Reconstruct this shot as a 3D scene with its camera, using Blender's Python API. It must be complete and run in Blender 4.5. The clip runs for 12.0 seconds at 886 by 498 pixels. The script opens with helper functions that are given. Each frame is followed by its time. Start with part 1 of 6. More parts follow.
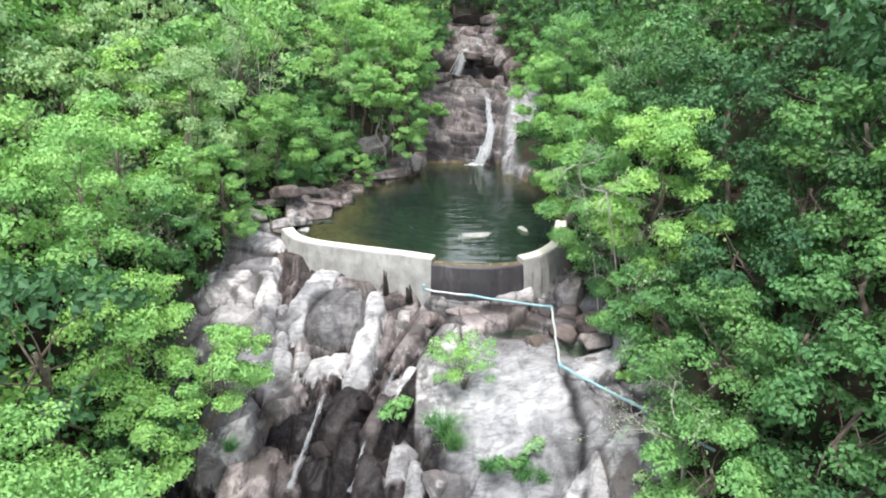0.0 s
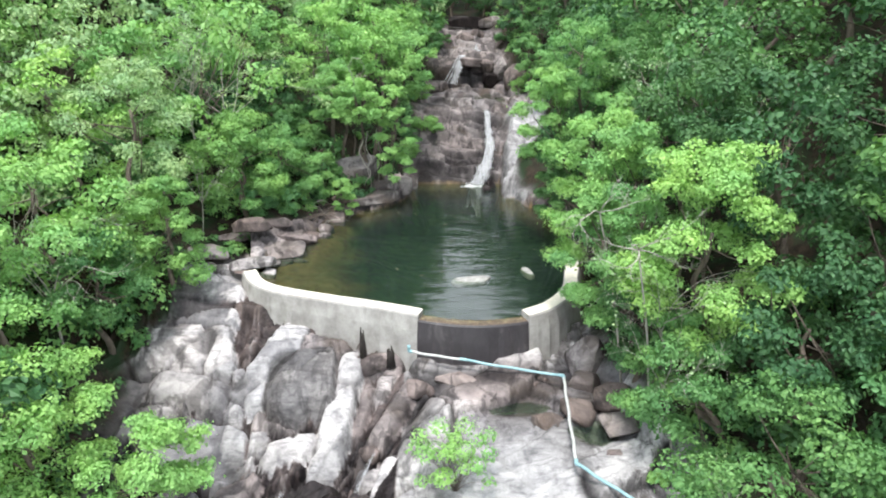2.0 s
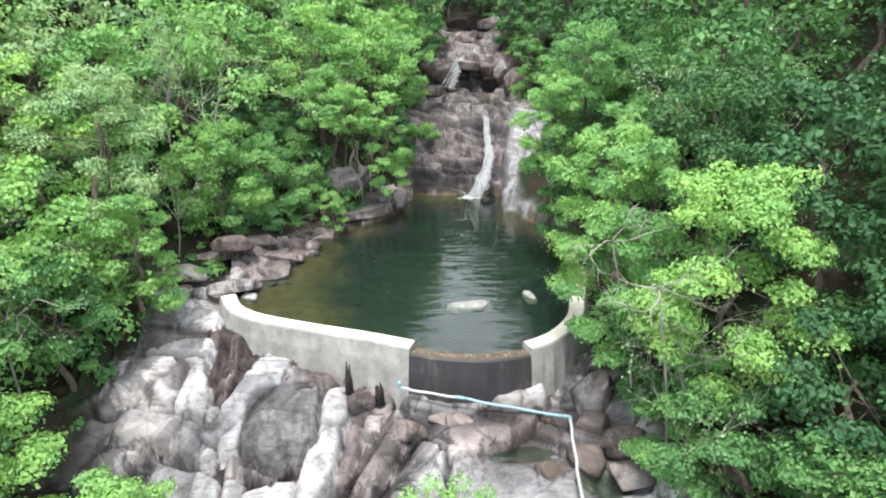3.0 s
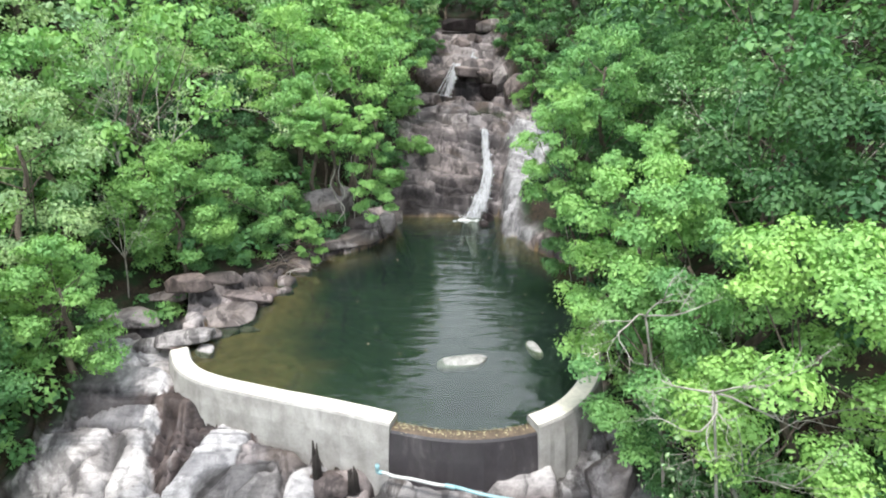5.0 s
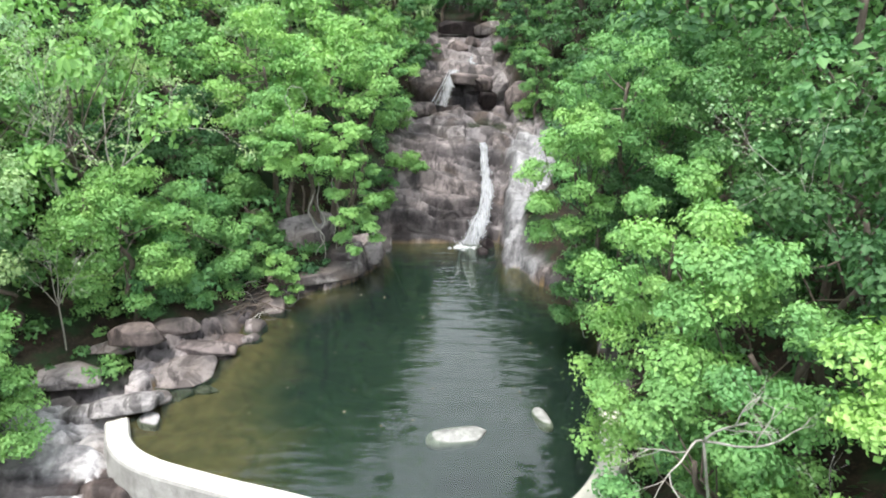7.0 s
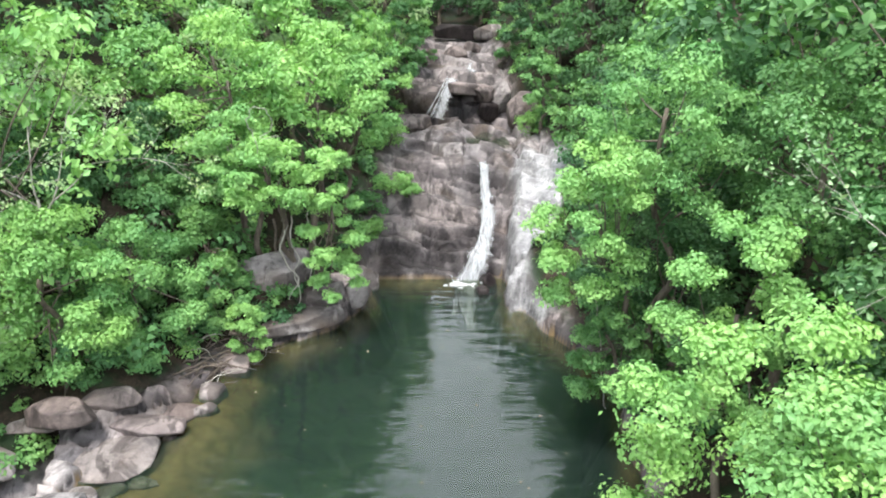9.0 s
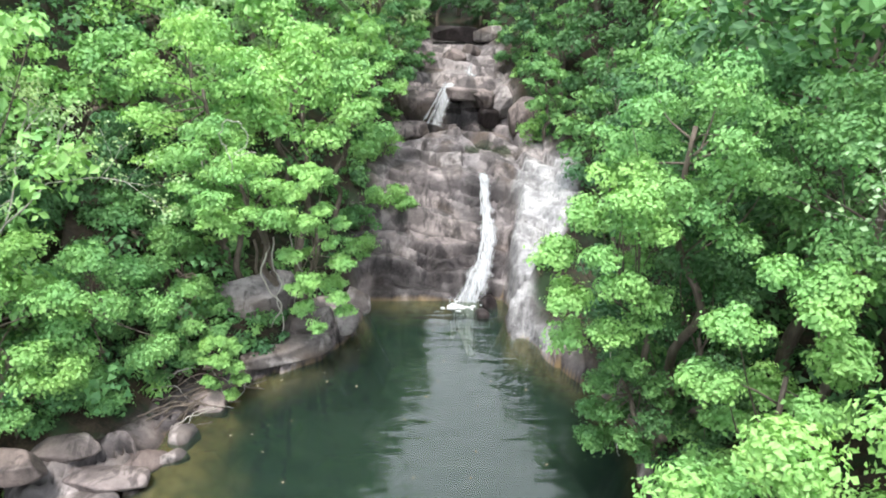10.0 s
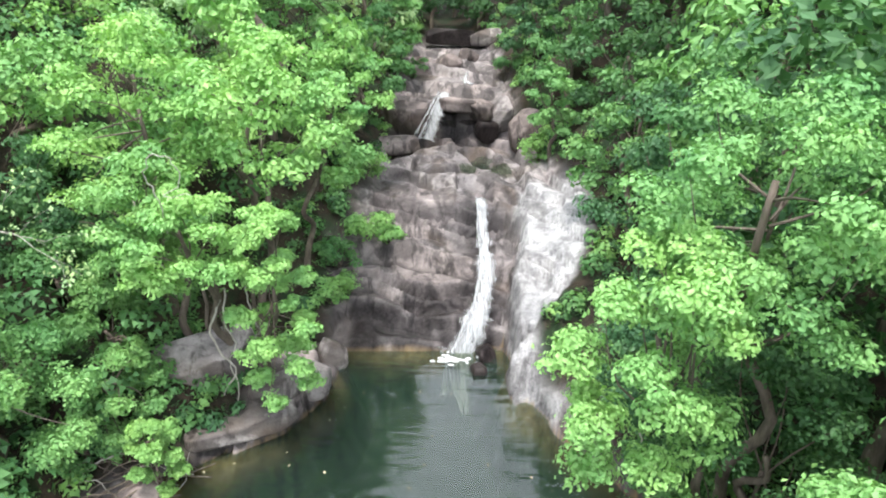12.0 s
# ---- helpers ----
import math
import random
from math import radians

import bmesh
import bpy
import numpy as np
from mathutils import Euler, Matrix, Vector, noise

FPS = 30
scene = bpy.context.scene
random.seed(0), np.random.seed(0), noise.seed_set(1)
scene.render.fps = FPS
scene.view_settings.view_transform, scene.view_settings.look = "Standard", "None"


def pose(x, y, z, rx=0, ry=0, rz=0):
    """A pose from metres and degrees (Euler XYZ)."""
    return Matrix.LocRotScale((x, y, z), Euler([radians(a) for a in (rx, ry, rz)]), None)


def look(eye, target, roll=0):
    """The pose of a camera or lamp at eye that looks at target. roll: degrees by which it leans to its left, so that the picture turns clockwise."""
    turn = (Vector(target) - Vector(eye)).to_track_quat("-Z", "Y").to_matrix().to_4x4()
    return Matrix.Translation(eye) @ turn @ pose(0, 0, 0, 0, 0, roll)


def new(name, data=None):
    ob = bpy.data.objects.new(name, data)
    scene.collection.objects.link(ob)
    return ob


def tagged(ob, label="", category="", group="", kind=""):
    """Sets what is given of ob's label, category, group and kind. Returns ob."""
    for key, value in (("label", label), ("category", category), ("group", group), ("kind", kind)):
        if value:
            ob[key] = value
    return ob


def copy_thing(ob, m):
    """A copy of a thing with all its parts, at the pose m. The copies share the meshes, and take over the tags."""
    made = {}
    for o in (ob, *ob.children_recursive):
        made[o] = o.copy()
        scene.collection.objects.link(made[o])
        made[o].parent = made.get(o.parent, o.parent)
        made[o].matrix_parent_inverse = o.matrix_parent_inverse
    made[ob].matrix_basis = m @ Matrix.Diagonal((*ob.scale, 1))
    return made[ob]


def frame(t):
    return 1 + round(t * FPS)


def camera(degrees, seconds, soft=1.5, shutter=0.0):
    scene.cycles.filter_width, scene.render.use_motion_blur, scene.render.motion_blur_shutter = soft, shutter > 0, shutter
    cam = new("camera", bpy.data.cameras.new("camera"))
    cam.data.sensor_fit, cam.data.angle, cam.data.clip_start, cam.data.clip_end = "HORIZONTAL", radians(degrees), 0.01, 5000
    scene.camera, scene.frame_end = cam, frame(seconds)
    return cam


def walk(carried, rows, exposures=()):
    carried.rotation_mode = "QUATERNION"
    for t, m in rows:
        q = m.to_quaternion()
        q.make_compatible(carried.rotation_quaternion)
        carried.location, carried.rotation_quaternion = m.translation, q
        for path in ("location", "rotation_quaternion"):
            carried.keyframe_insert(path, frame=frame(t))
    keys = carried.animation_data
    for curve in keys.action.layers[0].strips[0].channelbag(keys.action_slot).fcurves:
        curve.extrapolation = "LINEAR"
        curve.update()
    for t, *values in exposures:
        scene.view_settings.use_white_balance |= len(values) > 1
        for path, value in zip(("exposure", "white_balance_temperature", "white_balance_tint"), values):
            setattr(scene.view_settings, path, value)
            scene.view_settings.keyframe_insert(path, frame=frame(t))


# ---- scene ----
cam = camera(70.0, 12.0, soft=2.0)
METRES, DEEP, EYE, TILT = 16.0, 1.692, 10.75, -22.3
ROWS = [
    (0.0, 0.0, 0.0, 0.0, -0.0, 0.0, -0.0),
    (0.5, 0.0056, 0.0443, 0.0304, 0.01, 0.02, 0.0),
    (1.0, 0.0121, 0.0879, 0.0597, 0.02, 0.06, 0.02),
    (1.5, 0.0186, 0.13, 0.0881, 0.03, 0.07, 0.03),
    (2.0, 0.0252, 0.1701, 0.116, 0.03, 0.1, 0.03),
    (2.5, 0.0313, 0.2082, 0.1433, 0.03, 0.07, 0.05),
    (3.0, 0.037, 0.2446, 0.1689, 0.02, 0.08, 0.06),
    (5.0, 0.0579, 0.3769, 0.2584, 0.03, 0.1, 0.02),
    (5.5, 0.0623, 0.4078, 0.2798, 0.03, 0.1, 0.02),
    (6.0, 0.067, 0.4386, 0.3009, 0.05, 0.12, 0.03),
    (6.5, 0.0705, 0.4687, 0.3223, 0.01, 0.11, 0.04),
    (7.0, 0.0742, 0.499, 0.3437, 0.0, 0.1, 0.04),
    (9.0, 0.0871, 0.6276, 0.435, -0.01, 0.13, 0.03),
    (9.5, 0.0904, 0.6611, 0.4579, -0.02, 0.17, 0.04),
    (10.0, 0.0946, 0.6936, 0.4801, -0.01, 0.16, 0.03),
    (10.5, 0.0996, 0.7253, 0.5017, -0.02, 0.15, 0.03),
    (11.0, 0.1041, 0.7564, 0.5231, -0.04, 0.16, 0.05),
    (11.5, 0.1084, 0.7872, 0.5445, -0.04, 0.14, 0.07),
    (12.0, 0.1136, 0.817, 0.5648, -0.07, 0.12, 0.06),
]
TURNS = 0.588
walk(cam, [(t, pose(0, 0, EYE, TILT) @ pose(METRES * x, METRES * DEEP * y, METRES * z, 90 + TURNS * pitch, TURNS * roll, TURNS * yaw))
           for t, x, y, z, yaw, pitch, roll in ROWS], exposures=[(0.0, 0.56), (3.0, 0.53), (6.0, 0.55), (9.0, 0.85), (12.0, 0.93)])

# ---- light: bright overcast sky, a broad soft sun high behind the camera ----
SUN_UP, SUN_ROUND = 73.0, 200.0
world = bpy.data.worlds.new("sky")
scene.world = world
world.use_nodes = True
wn, wl = world.node_tree.nodes, world.node_tree.links
sky = wn.new("ShaderNodeTexSky")
sky.sky_type, sky.sun_disc = "NISHITA", False
sky.sun_elevation, sky.sun_rotation = radians(SUN_UP), radians(SUN_ROUND)
sky.dust_density, sky.air_density = 3.0, 1.0
cloud = wn.new("ShaderNodeTexNoise")
cloud.inputs["Scale"].default_value, cloud.inputs["Detail"].default_value = 1.6, 6.0
ramp = wn.new("ShaderNodeValToRGB")
ramp.color_ramp.elements[0].position, ramp.color_ramp.elements[0].color = 0.3, (5.8, 6.4, 7.1, 1)
ramp.color_ramp.elements[1].position, ramp.color_ramp.elements[1].color = 0.7, (10.6, 11.2, 11.8, 1)
wl.new(cloud.outputs["Fac"], ramp.inputs["Fac"])
wmix = wn.new("ShaderNodeMix")
wmix.data_type = "RGBA"
wmix.inputs["Factor"].default_value = 0.8
wl.new(sky.outputs["Color"], wmix.inputs[6])
wl.new(ramp.outputs["Color"], wmix.inputs[7])
wl.new(wmix.outputs[2], wn["Background"].inputs["Color"])
wn["Background"].inputs["Strength"].default_value = 0.2
sun = new("sun", bpy.data.lights.new("sun", "SUN"))
sun.data.energy, sun.data.angle, sun.data.color = 3.1, radians(12), (1.0, 0.97, 0.92)
sun.matrix_world = look((0, 0, 60), (math.sin(radians(SUN_ROUND)) * -30, math.cos(radians(SUN_ROUND)) * -30, 60 - 30 * math.tan(radians(SUN_UP))))

# ---- number tools ----
def hashed(ix, iy, iz, seed):
    """A random number from 0 to 1 for each whole-number place."""
    h = (ix.astype(np.int64) * 374761393 + iy.astype(np.int64) * 668265263 + iz.astype(np.int64) * 2147483647 + seed * 974711) & 0xFFFFFFFF
    h = ((h ^ (h >> 13)) * 1274126177) & 0xFFFFFFFF
    h = ((h ^ (h >> 16)) * 2246822519) & 0xFFFFFFFF
    return ((h ^ (h >> 15)) & 0xFFFFFF) / float(0xFFFFFF)


def vnoise(x, y, z, seed=0):
    """Smooth noise from -1 to 1."""
    x, y, z = np.broadcast_arrays(np.asarray(x, float), np.asarray(y, float), np.asarray(z, float))
    ix, iy, iz = np.floor(x), np.floor(y), np.floor(z)
    u, v, w = x - ix, y - iy, z - iz
    u, v, w = (a * a * (3 - 2 * a) for a in (u, v, w))
    out = 0
    for dx in (0, 1):
        for dy in (0, 1):
            for dz in (0, 1):
                out = out + hashed(ix + dx, iy + dy, iz + dz, seed) * (u if dx else 1 - u) * (v if dy else 1 - v) * (w if dz else 1 - w)
    return out * 2 - 1


def fbm(x, y, z=0.0, octaves=4, seed=0):
    out, gain = 0, 1.0
    for k in range(octaves):
        out = out + gain * vnoise(np.asarray(x) * 2**k + 7.3 * k, np.asarray(y) * 2**k - 3.1 * k, np.asarray(z) * 2**k + k, seed + k)
        gain *= 0.5
    return out / 1.9


def blocks(x, y, seed=0):
    """Jointed blocks: the gap to the nearest joint, a random number for each block, and the offset from its middle."""
    ix, iy = np.floor(x), np.floor(y)
    best, second = np.full(np.shape(x), 9.0), np.full(np.shape(x), 9.0)
    pick, ox, oy = np.zeros(np.shape(x)), np.zeros(np.shape(x)), np.zeros(np.shape(x))
    for dx in (-1, 0, 1):
        for dy in (-1, 0, 1):
            cx = ix + dx + 0.15 + 0.7 * hashed(ix + dx, iy + dy, ix * 0, seed)
            cy = iy + dy + 0.15 + 0.7 * hashed(ix + dx, iy + dy, ix * 0, seed + 1)
            d = np.hypot(x - cx, y - cy)
            near = d < best
            second = np.where(near, best, np.minimum(second, d))
            pick = np.where(near, hashed(ix + dx, iy + dy, ix * 0, seed + 2), pick)
            ox, oy = np.where(near, x - cx, ox), np.where(near, y - cy, oy)
            best = np.where(near, d, best)
    return second - best, pick, ox, oy


def smooth(a, b, v):
    t = np.clip((np.asarray(v, float) - a) / (b - a), 0, 1)
    return t * t * (3 - 2 * t)


def bump(x, y, cx, cy, rx, ry, turn=0.0):
    """A soft mound of height 1."""
    c, s = math.cos(radians(turn)), math.sin(radians(turn))
    u, v = (x - cx) * c + (y - cy) * s, -(x - cx) * s + (y - cy) * c
    return np.exp(-((u / rx) ** 2 + (v / ry) ** 2))


# ---- the lie of the land ----
BED = ((-400, -60), (-60, -20), (0, -9.5), (11, -8.2), (14, -6.9), (15.8, -5.2), (16.6, -3.3), (18, -2.8), (20.5, -2.2), (24.0, -1.5), (25.2, -1.4), (41.0, -1.2),
       (41.35, 0.0), (41.7, 0.75), (43.3, 1.6), (45.2, 2.5), (46.6, 3.6), (47.5, 3.8), (53.8, 4.1), (54.2, 4.2), (54.5, 5.7), (57, 6.3), (60, 7.2),
       (75, 9.5), (130, 24), (400, 70), (1500, 160))
LEFT = ((-400, -20), (-20, -12), (5, -9.2), (14, -9.2), (20, -9.6), (25, -9.4), (28, -8.0), (31, -6.3), (33, -5.6), (35.4, -5.0), (36.6, -3.4), (37.4, -2.2),
        (39, -1.5), (41.3, -1.4), (44, -1.3), (47, -0.7), (53, -0.2), (56, 0.1), (62, 0.8), (70, 1.6), (400, 2))
RIGHT = ((-400, 20), (-20, 10), (5, 7.0), (14, 6.4), (18, 6.7), (22, 5.9), (24.5, 5.6), (28, 5.6), (31, 6.1), (34, 6.4), (36, 5.6), (37.4, 4.7), (39, 3.9),
         (40, 3.7), (41, 4.6), (44, 5.6), (47, 6.2), (53, 5.4), (56, 4.9), (62, 4.4), (70, 3.4), (400, 3))
# middle line of the dam's crest, with the height of the crest
CREST = ((-7.42, 28.30, 0.24), (-6.88, 27.36, 0.23), (-5.95, 26.68, 0.22), (-4.1, 26.02, 0.21), (-2.2, 25.46, 0.20), (-0.4, 24.85, 0.18), (0.8, 24.52, -0.03),
         (1.95, 24.46, -0.03), (3.3, 24.76, 0.20), (4.3, 25.42, 0.22), (5.15, 26.6, 0.24), (5.5, 27.9, 0.26), (5.8, 29.2, 0.3))
GULLY = ((12, -4.6), (15, -3.9), (17, -3.2), (19, -2.5), (21, -1.5), (23, -0.6), (24.2, 0.4))


def behind_dam(x, y):
    """Metres behind the dam's middle line, minus in front of it."""
    return y - np.interp(x, [k[0] for k in CREST], [k[1] for k in CREST]) - 4.0 * np.maximum(-7.45 - x, 0)


def line(knots, v):
    return np.interp(v, [k[0] for k in knots], [k[1] for k in knots])


def banks(y):
    wob = 0.18 * vnoise(y * 1.3, 0, 0, 5)
    return line(LEFT, y) + wob, line(RIGHT, y) + 0.15 * vnoise(y * 1.1, 9, 0, 6)


def low_side(x, y):
    return smooth(30, 28.5, y)


def flow_ridge(x, y):
    """Ridges that run down along the gully, 0 in the runnels to 1."""
    u = x - line(GULLY, y) + 0.25 * fbm(x * 0.8, y * 0.8, 0, 3, 95)
    return np.clip(1.05 - 2.6 * np.abs(fbm(u * 1.9, y * 0.22, 0, 3, 96)) - 0.9 * np.abs(fbm(u * 4.1, y * 0.5, 0, 2, 97)), 0, 1)


def rough_land(x, y):
    """The height of the ground without its fine relief."""
    xl, xr = banks(y)
    z = line(BED, y)
    out_l, out_r = np.maximum(xl - x, 0), np.maximum(x - xr, 0)
    # below the dam: a gully runs down to the left, a broad slab lies on the right, mounds of rock on the left
    low = smooth(0.3, -0.3, behind_dam(x, y)) * smooth(30, 29, y)
    g = line(GULLY, y)
    z = z - low * (1.15 * np.exp(-(((x - g) / 0.8) ** 2)) * smooth(24.5, 22, y))
    z = z + low * (0.14 * np.clip(x - 1.5, 0, 5) * smooth(24.5, 20, y) + 0.9 * bump(x, y, 4.9, 16.2, 1.9, 2.6))
    z = z - low * 0.5 * smooth(-1.6, -3.0, x) * smooth(24.6, 23.4, y)
    z = z + low * (0.5 * bump(x, y, -7.8, 25.2, 2.6, 1.5) + 0.55 * bump(x, y, -4.0, 23.4, 1.1, 1.6, 25) - 0.5 * bump(x, y, -6.1, 24.0, 0.5, 1.5, 20))
    z = z + 0.22 * bump(x, y, -9.0, 27.6, 1.5, 1.7) * smooth(-7.3, -7.9, x)
    z = z - low * (0.16 * np.exp(-(((x - 4.35 - 0.05 * (19 - y)) / 0.2) ** 2)) * smooth(19.4, 18.4, y) + 0.4 * bump(x, y, 5.1, 20.8, 0.55, 0.5) + 0.3 * bump(x, y, 2.9, 22.3, 0.9, 0.4))
    z = z - low * (smooth(-4.5, -7.5, x) * smooth(23.6, 21.5, y) * 0.8 + smooth(-2.8, -4.6, x) * smooth(20.9, 19.7, y) * 1.7 + smooth(0.0, -1.5, x) * smooth(17.6, 16.6, y) * 1.4)
    # the bed that carries the masses of rock on the left, with ridges along the gully's flow
    bed_z = -1.0 - 0.5 * (26.2 - y)
    on_bed = low * smooth(-0.9, -1.9, x - 0.25 * (y - 22)) * smooth(13, 16, y) * smooth(26.6, 26.0, y)
    z = z * (1 - on_bed) + (np.minimum(z, bed_z) + 0.42 * (flow_ridge(x, y) - 0.45)) * on_bed
    # the basin of the pool
    pool = smooth(-0.12, 0.2, behind_dam(x, y)) * smooth(41.5, 40.9, y)
    z = np.where(behind_dam(x, y) < 0.1, z + smooth(-1.0, -7.0, x) * 0.75 * smooth(22.5, 25.5, y) * low_side(x, y) * (1 - on_bed), z)
    inside = np.minimum(np.minimum(x - xl, xr - x), np.minimum(41.5 - y, 30.0))
    shallow = 0.10 + 0.90 * smooth(-5.6, 2.0, x + 0.16 * (y - 27) + 0.9 * fbm(x * 0.4, y * 0.4, 0, 3, 45))
    basin = -np.clip(inside * (2.4 - 1.5 * smooth(-2.5, -5.0, x)) + 0.08, -0.2, 2.2) * shallow
    z = z * (1 - pool) + basin * pool
    # the white granite ramp beside the fall, and the steep wall above the bench on the right
    ramp_z = np.clip((y - 38.4) * 0.70, -0.6, 3.75 + 0.08 * (y - 44)) + 0.1 * (x - 4.2)
    on = smooth(3.3, 4.0, x - 0.15 * (y - 39.5) + 0.3 * fbm(x * 0.9, y * 0.9, 0, 3, 71)) * smooth(37.0, 38.4, y) * smooth(48.5, 45.5, y) * smooth(7.6, 6.2, x)
    z = z * (1 - on) + np.maximum(z, ramp_z) * on
    z = z - 0.42 * bump(x, y, 4.25, 40.3, 0.34, 0.30)
    # upper bench: the right part lies hollow and holds water, the wall of the second fall is undercut
    z = z - 0.35 * bump(x, y, 3.6, 50.6, 1.0, 1.4) + 0.35 * bump(x, y, 1.6, 49.6, 1.6, 1.8)
    # forested sides
    k_l, k_r = 0.50 + 0.12 * smooth(30, 45, y), 0.62
    lift_l = np.minimum(out_l, 1.6) * (0.55 - 0.25 * np.exp(-(((y - 30) / 2.0) ** 2))) + np.maximum(out_l - 1.6, 0) * k_l * smooth(160, 30, out_l) * 0.9
    lift_r = np.minimum(out_r, 1.2) * 0.9 + np.maximum(out_r - 1.2, 0) * k_r * smooth(160, 30, out_r) * 0.9
    far = smooth(30, 160, np.maximum(out_l, out_r))
    return z + lift_l + lift_r + far * (26 + 14 * fbm(x * 0.006, y * 0.006, 0, 3, 41)) * smooth(-250, 50, y + 200)


def rockiness(x, y):
    """1 where bare rock lies, 0 under the trees."""
    xl, xr = banks(y)
    edge = 0.45 * fbm(x * 0.8, y * 0.8, 2.0, 3, 17)
    left = 0.7 + 2.6 * np.exp(-(((y - 29.8) / 2.1) ** 2)) + 1.2 * np.exp(-(((y - 38.6) / 1.3) ** 2)) + 0.5 * smooth(27, 22, y)
    right = 0.35 + 0.5 * smooth(26, 20, y) + 1.0 * np.exp(-(((y - 43) / 4.0) ** 2))
    return smooth(left + 0.35, left - 0.35, xl - x + edge) * smooth(right + 0.35, right - 0.35, x - xr + edge) * smooth(66, 62, y) * smooth(7, 11, y)


# the bedrock below the dam: middle, height there, slopes, half sizes, turn, paleness, darkening by the wet colour
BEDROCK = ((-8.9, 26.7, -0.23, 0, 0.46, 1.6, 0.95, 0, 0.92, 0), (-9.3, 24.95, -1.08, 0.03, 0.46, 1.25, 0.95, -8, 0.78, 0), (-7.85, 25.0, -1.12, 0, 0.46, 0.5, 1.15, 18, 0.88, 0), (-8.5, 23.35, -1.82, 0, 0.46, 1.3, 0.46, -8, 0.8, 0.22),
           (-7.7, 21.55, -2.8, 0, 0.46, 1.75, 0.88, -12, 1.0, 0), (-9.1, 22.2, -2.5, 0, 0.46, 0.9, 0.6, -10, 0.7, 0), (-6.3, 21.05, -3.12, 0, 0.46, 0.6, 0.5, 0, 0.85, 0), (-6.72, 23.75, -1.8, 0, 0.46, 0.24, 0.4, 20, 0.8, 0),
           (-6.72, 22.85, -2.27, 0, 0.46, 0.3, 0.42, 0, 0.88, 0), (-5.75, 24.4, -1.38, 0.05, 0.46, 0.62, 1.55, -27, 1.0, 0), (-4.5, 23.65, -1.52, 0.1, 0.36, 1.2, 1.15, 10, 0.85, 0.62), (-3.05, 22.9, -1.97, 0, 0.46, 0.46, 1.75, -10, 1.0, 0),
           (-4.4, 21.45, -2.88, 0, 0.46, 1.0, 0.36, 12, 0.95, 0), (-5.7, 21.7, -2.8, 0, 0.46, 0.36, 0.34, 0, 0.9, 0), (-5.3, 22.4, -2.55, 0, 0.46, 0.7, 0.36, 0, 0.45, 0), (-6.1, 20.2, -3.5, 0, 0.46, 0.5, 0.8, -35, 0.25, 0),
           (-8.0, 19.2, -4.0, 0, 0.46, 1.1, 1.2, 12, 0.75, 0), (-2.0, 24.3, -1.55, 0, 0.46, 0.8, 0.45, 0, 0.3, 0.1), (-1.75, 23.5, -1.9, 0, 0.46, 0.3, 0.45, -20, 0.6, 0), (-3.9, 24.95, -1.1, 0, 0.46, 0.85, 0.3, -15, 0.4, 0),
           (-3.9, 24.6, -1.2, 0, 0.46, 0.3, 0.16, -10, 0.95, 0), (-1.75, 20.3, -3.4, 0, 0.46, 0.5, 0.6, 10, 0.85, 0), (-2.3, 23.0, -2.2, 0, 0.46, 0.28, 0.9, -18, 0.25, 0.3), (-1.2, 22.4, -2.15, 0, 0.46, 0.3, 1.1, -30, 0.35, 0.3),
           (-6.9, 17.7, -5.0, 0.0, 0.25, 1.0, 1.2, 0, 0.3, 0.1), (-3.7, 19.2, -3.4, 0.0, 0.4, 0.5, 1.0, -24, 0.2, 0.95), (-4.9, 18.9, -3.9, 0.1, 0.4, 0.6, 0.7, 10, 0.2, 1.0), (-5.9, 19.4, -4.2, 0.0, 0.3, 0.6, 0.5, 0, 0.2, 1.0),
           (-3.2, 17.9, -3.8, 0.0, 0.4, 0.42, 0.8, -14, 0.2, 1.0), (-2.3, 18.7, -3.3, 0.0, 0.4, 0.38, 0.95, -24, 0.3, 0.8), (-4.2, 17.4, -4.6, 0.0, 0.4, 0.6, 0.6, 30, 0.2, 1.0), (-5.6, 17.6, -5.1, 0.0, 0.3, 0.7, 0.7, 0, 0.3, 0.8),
           (-2.5, 16.9, -4.2, 0.0, 0.4, 0.45, 0.6, 0, 0.3, 0.9), (-1.15, 19.2, -2.75, 0.0, 0.35, 0.6, 1.1, -20, 0.95, 0), (-1.2, 17.5, -3.25, 0.0, 0.3, 0.5, 0.55, 0, 0.9, 0.1), (-0.7, 16.8, -3.7, 0.0, 0.3, 0.4, 0.4, 20, 1.0, 0),
           (0.2, 16.5, -3.7, 0.0, 0.3, 0.45, 0.4, 0, 0.7, 0))


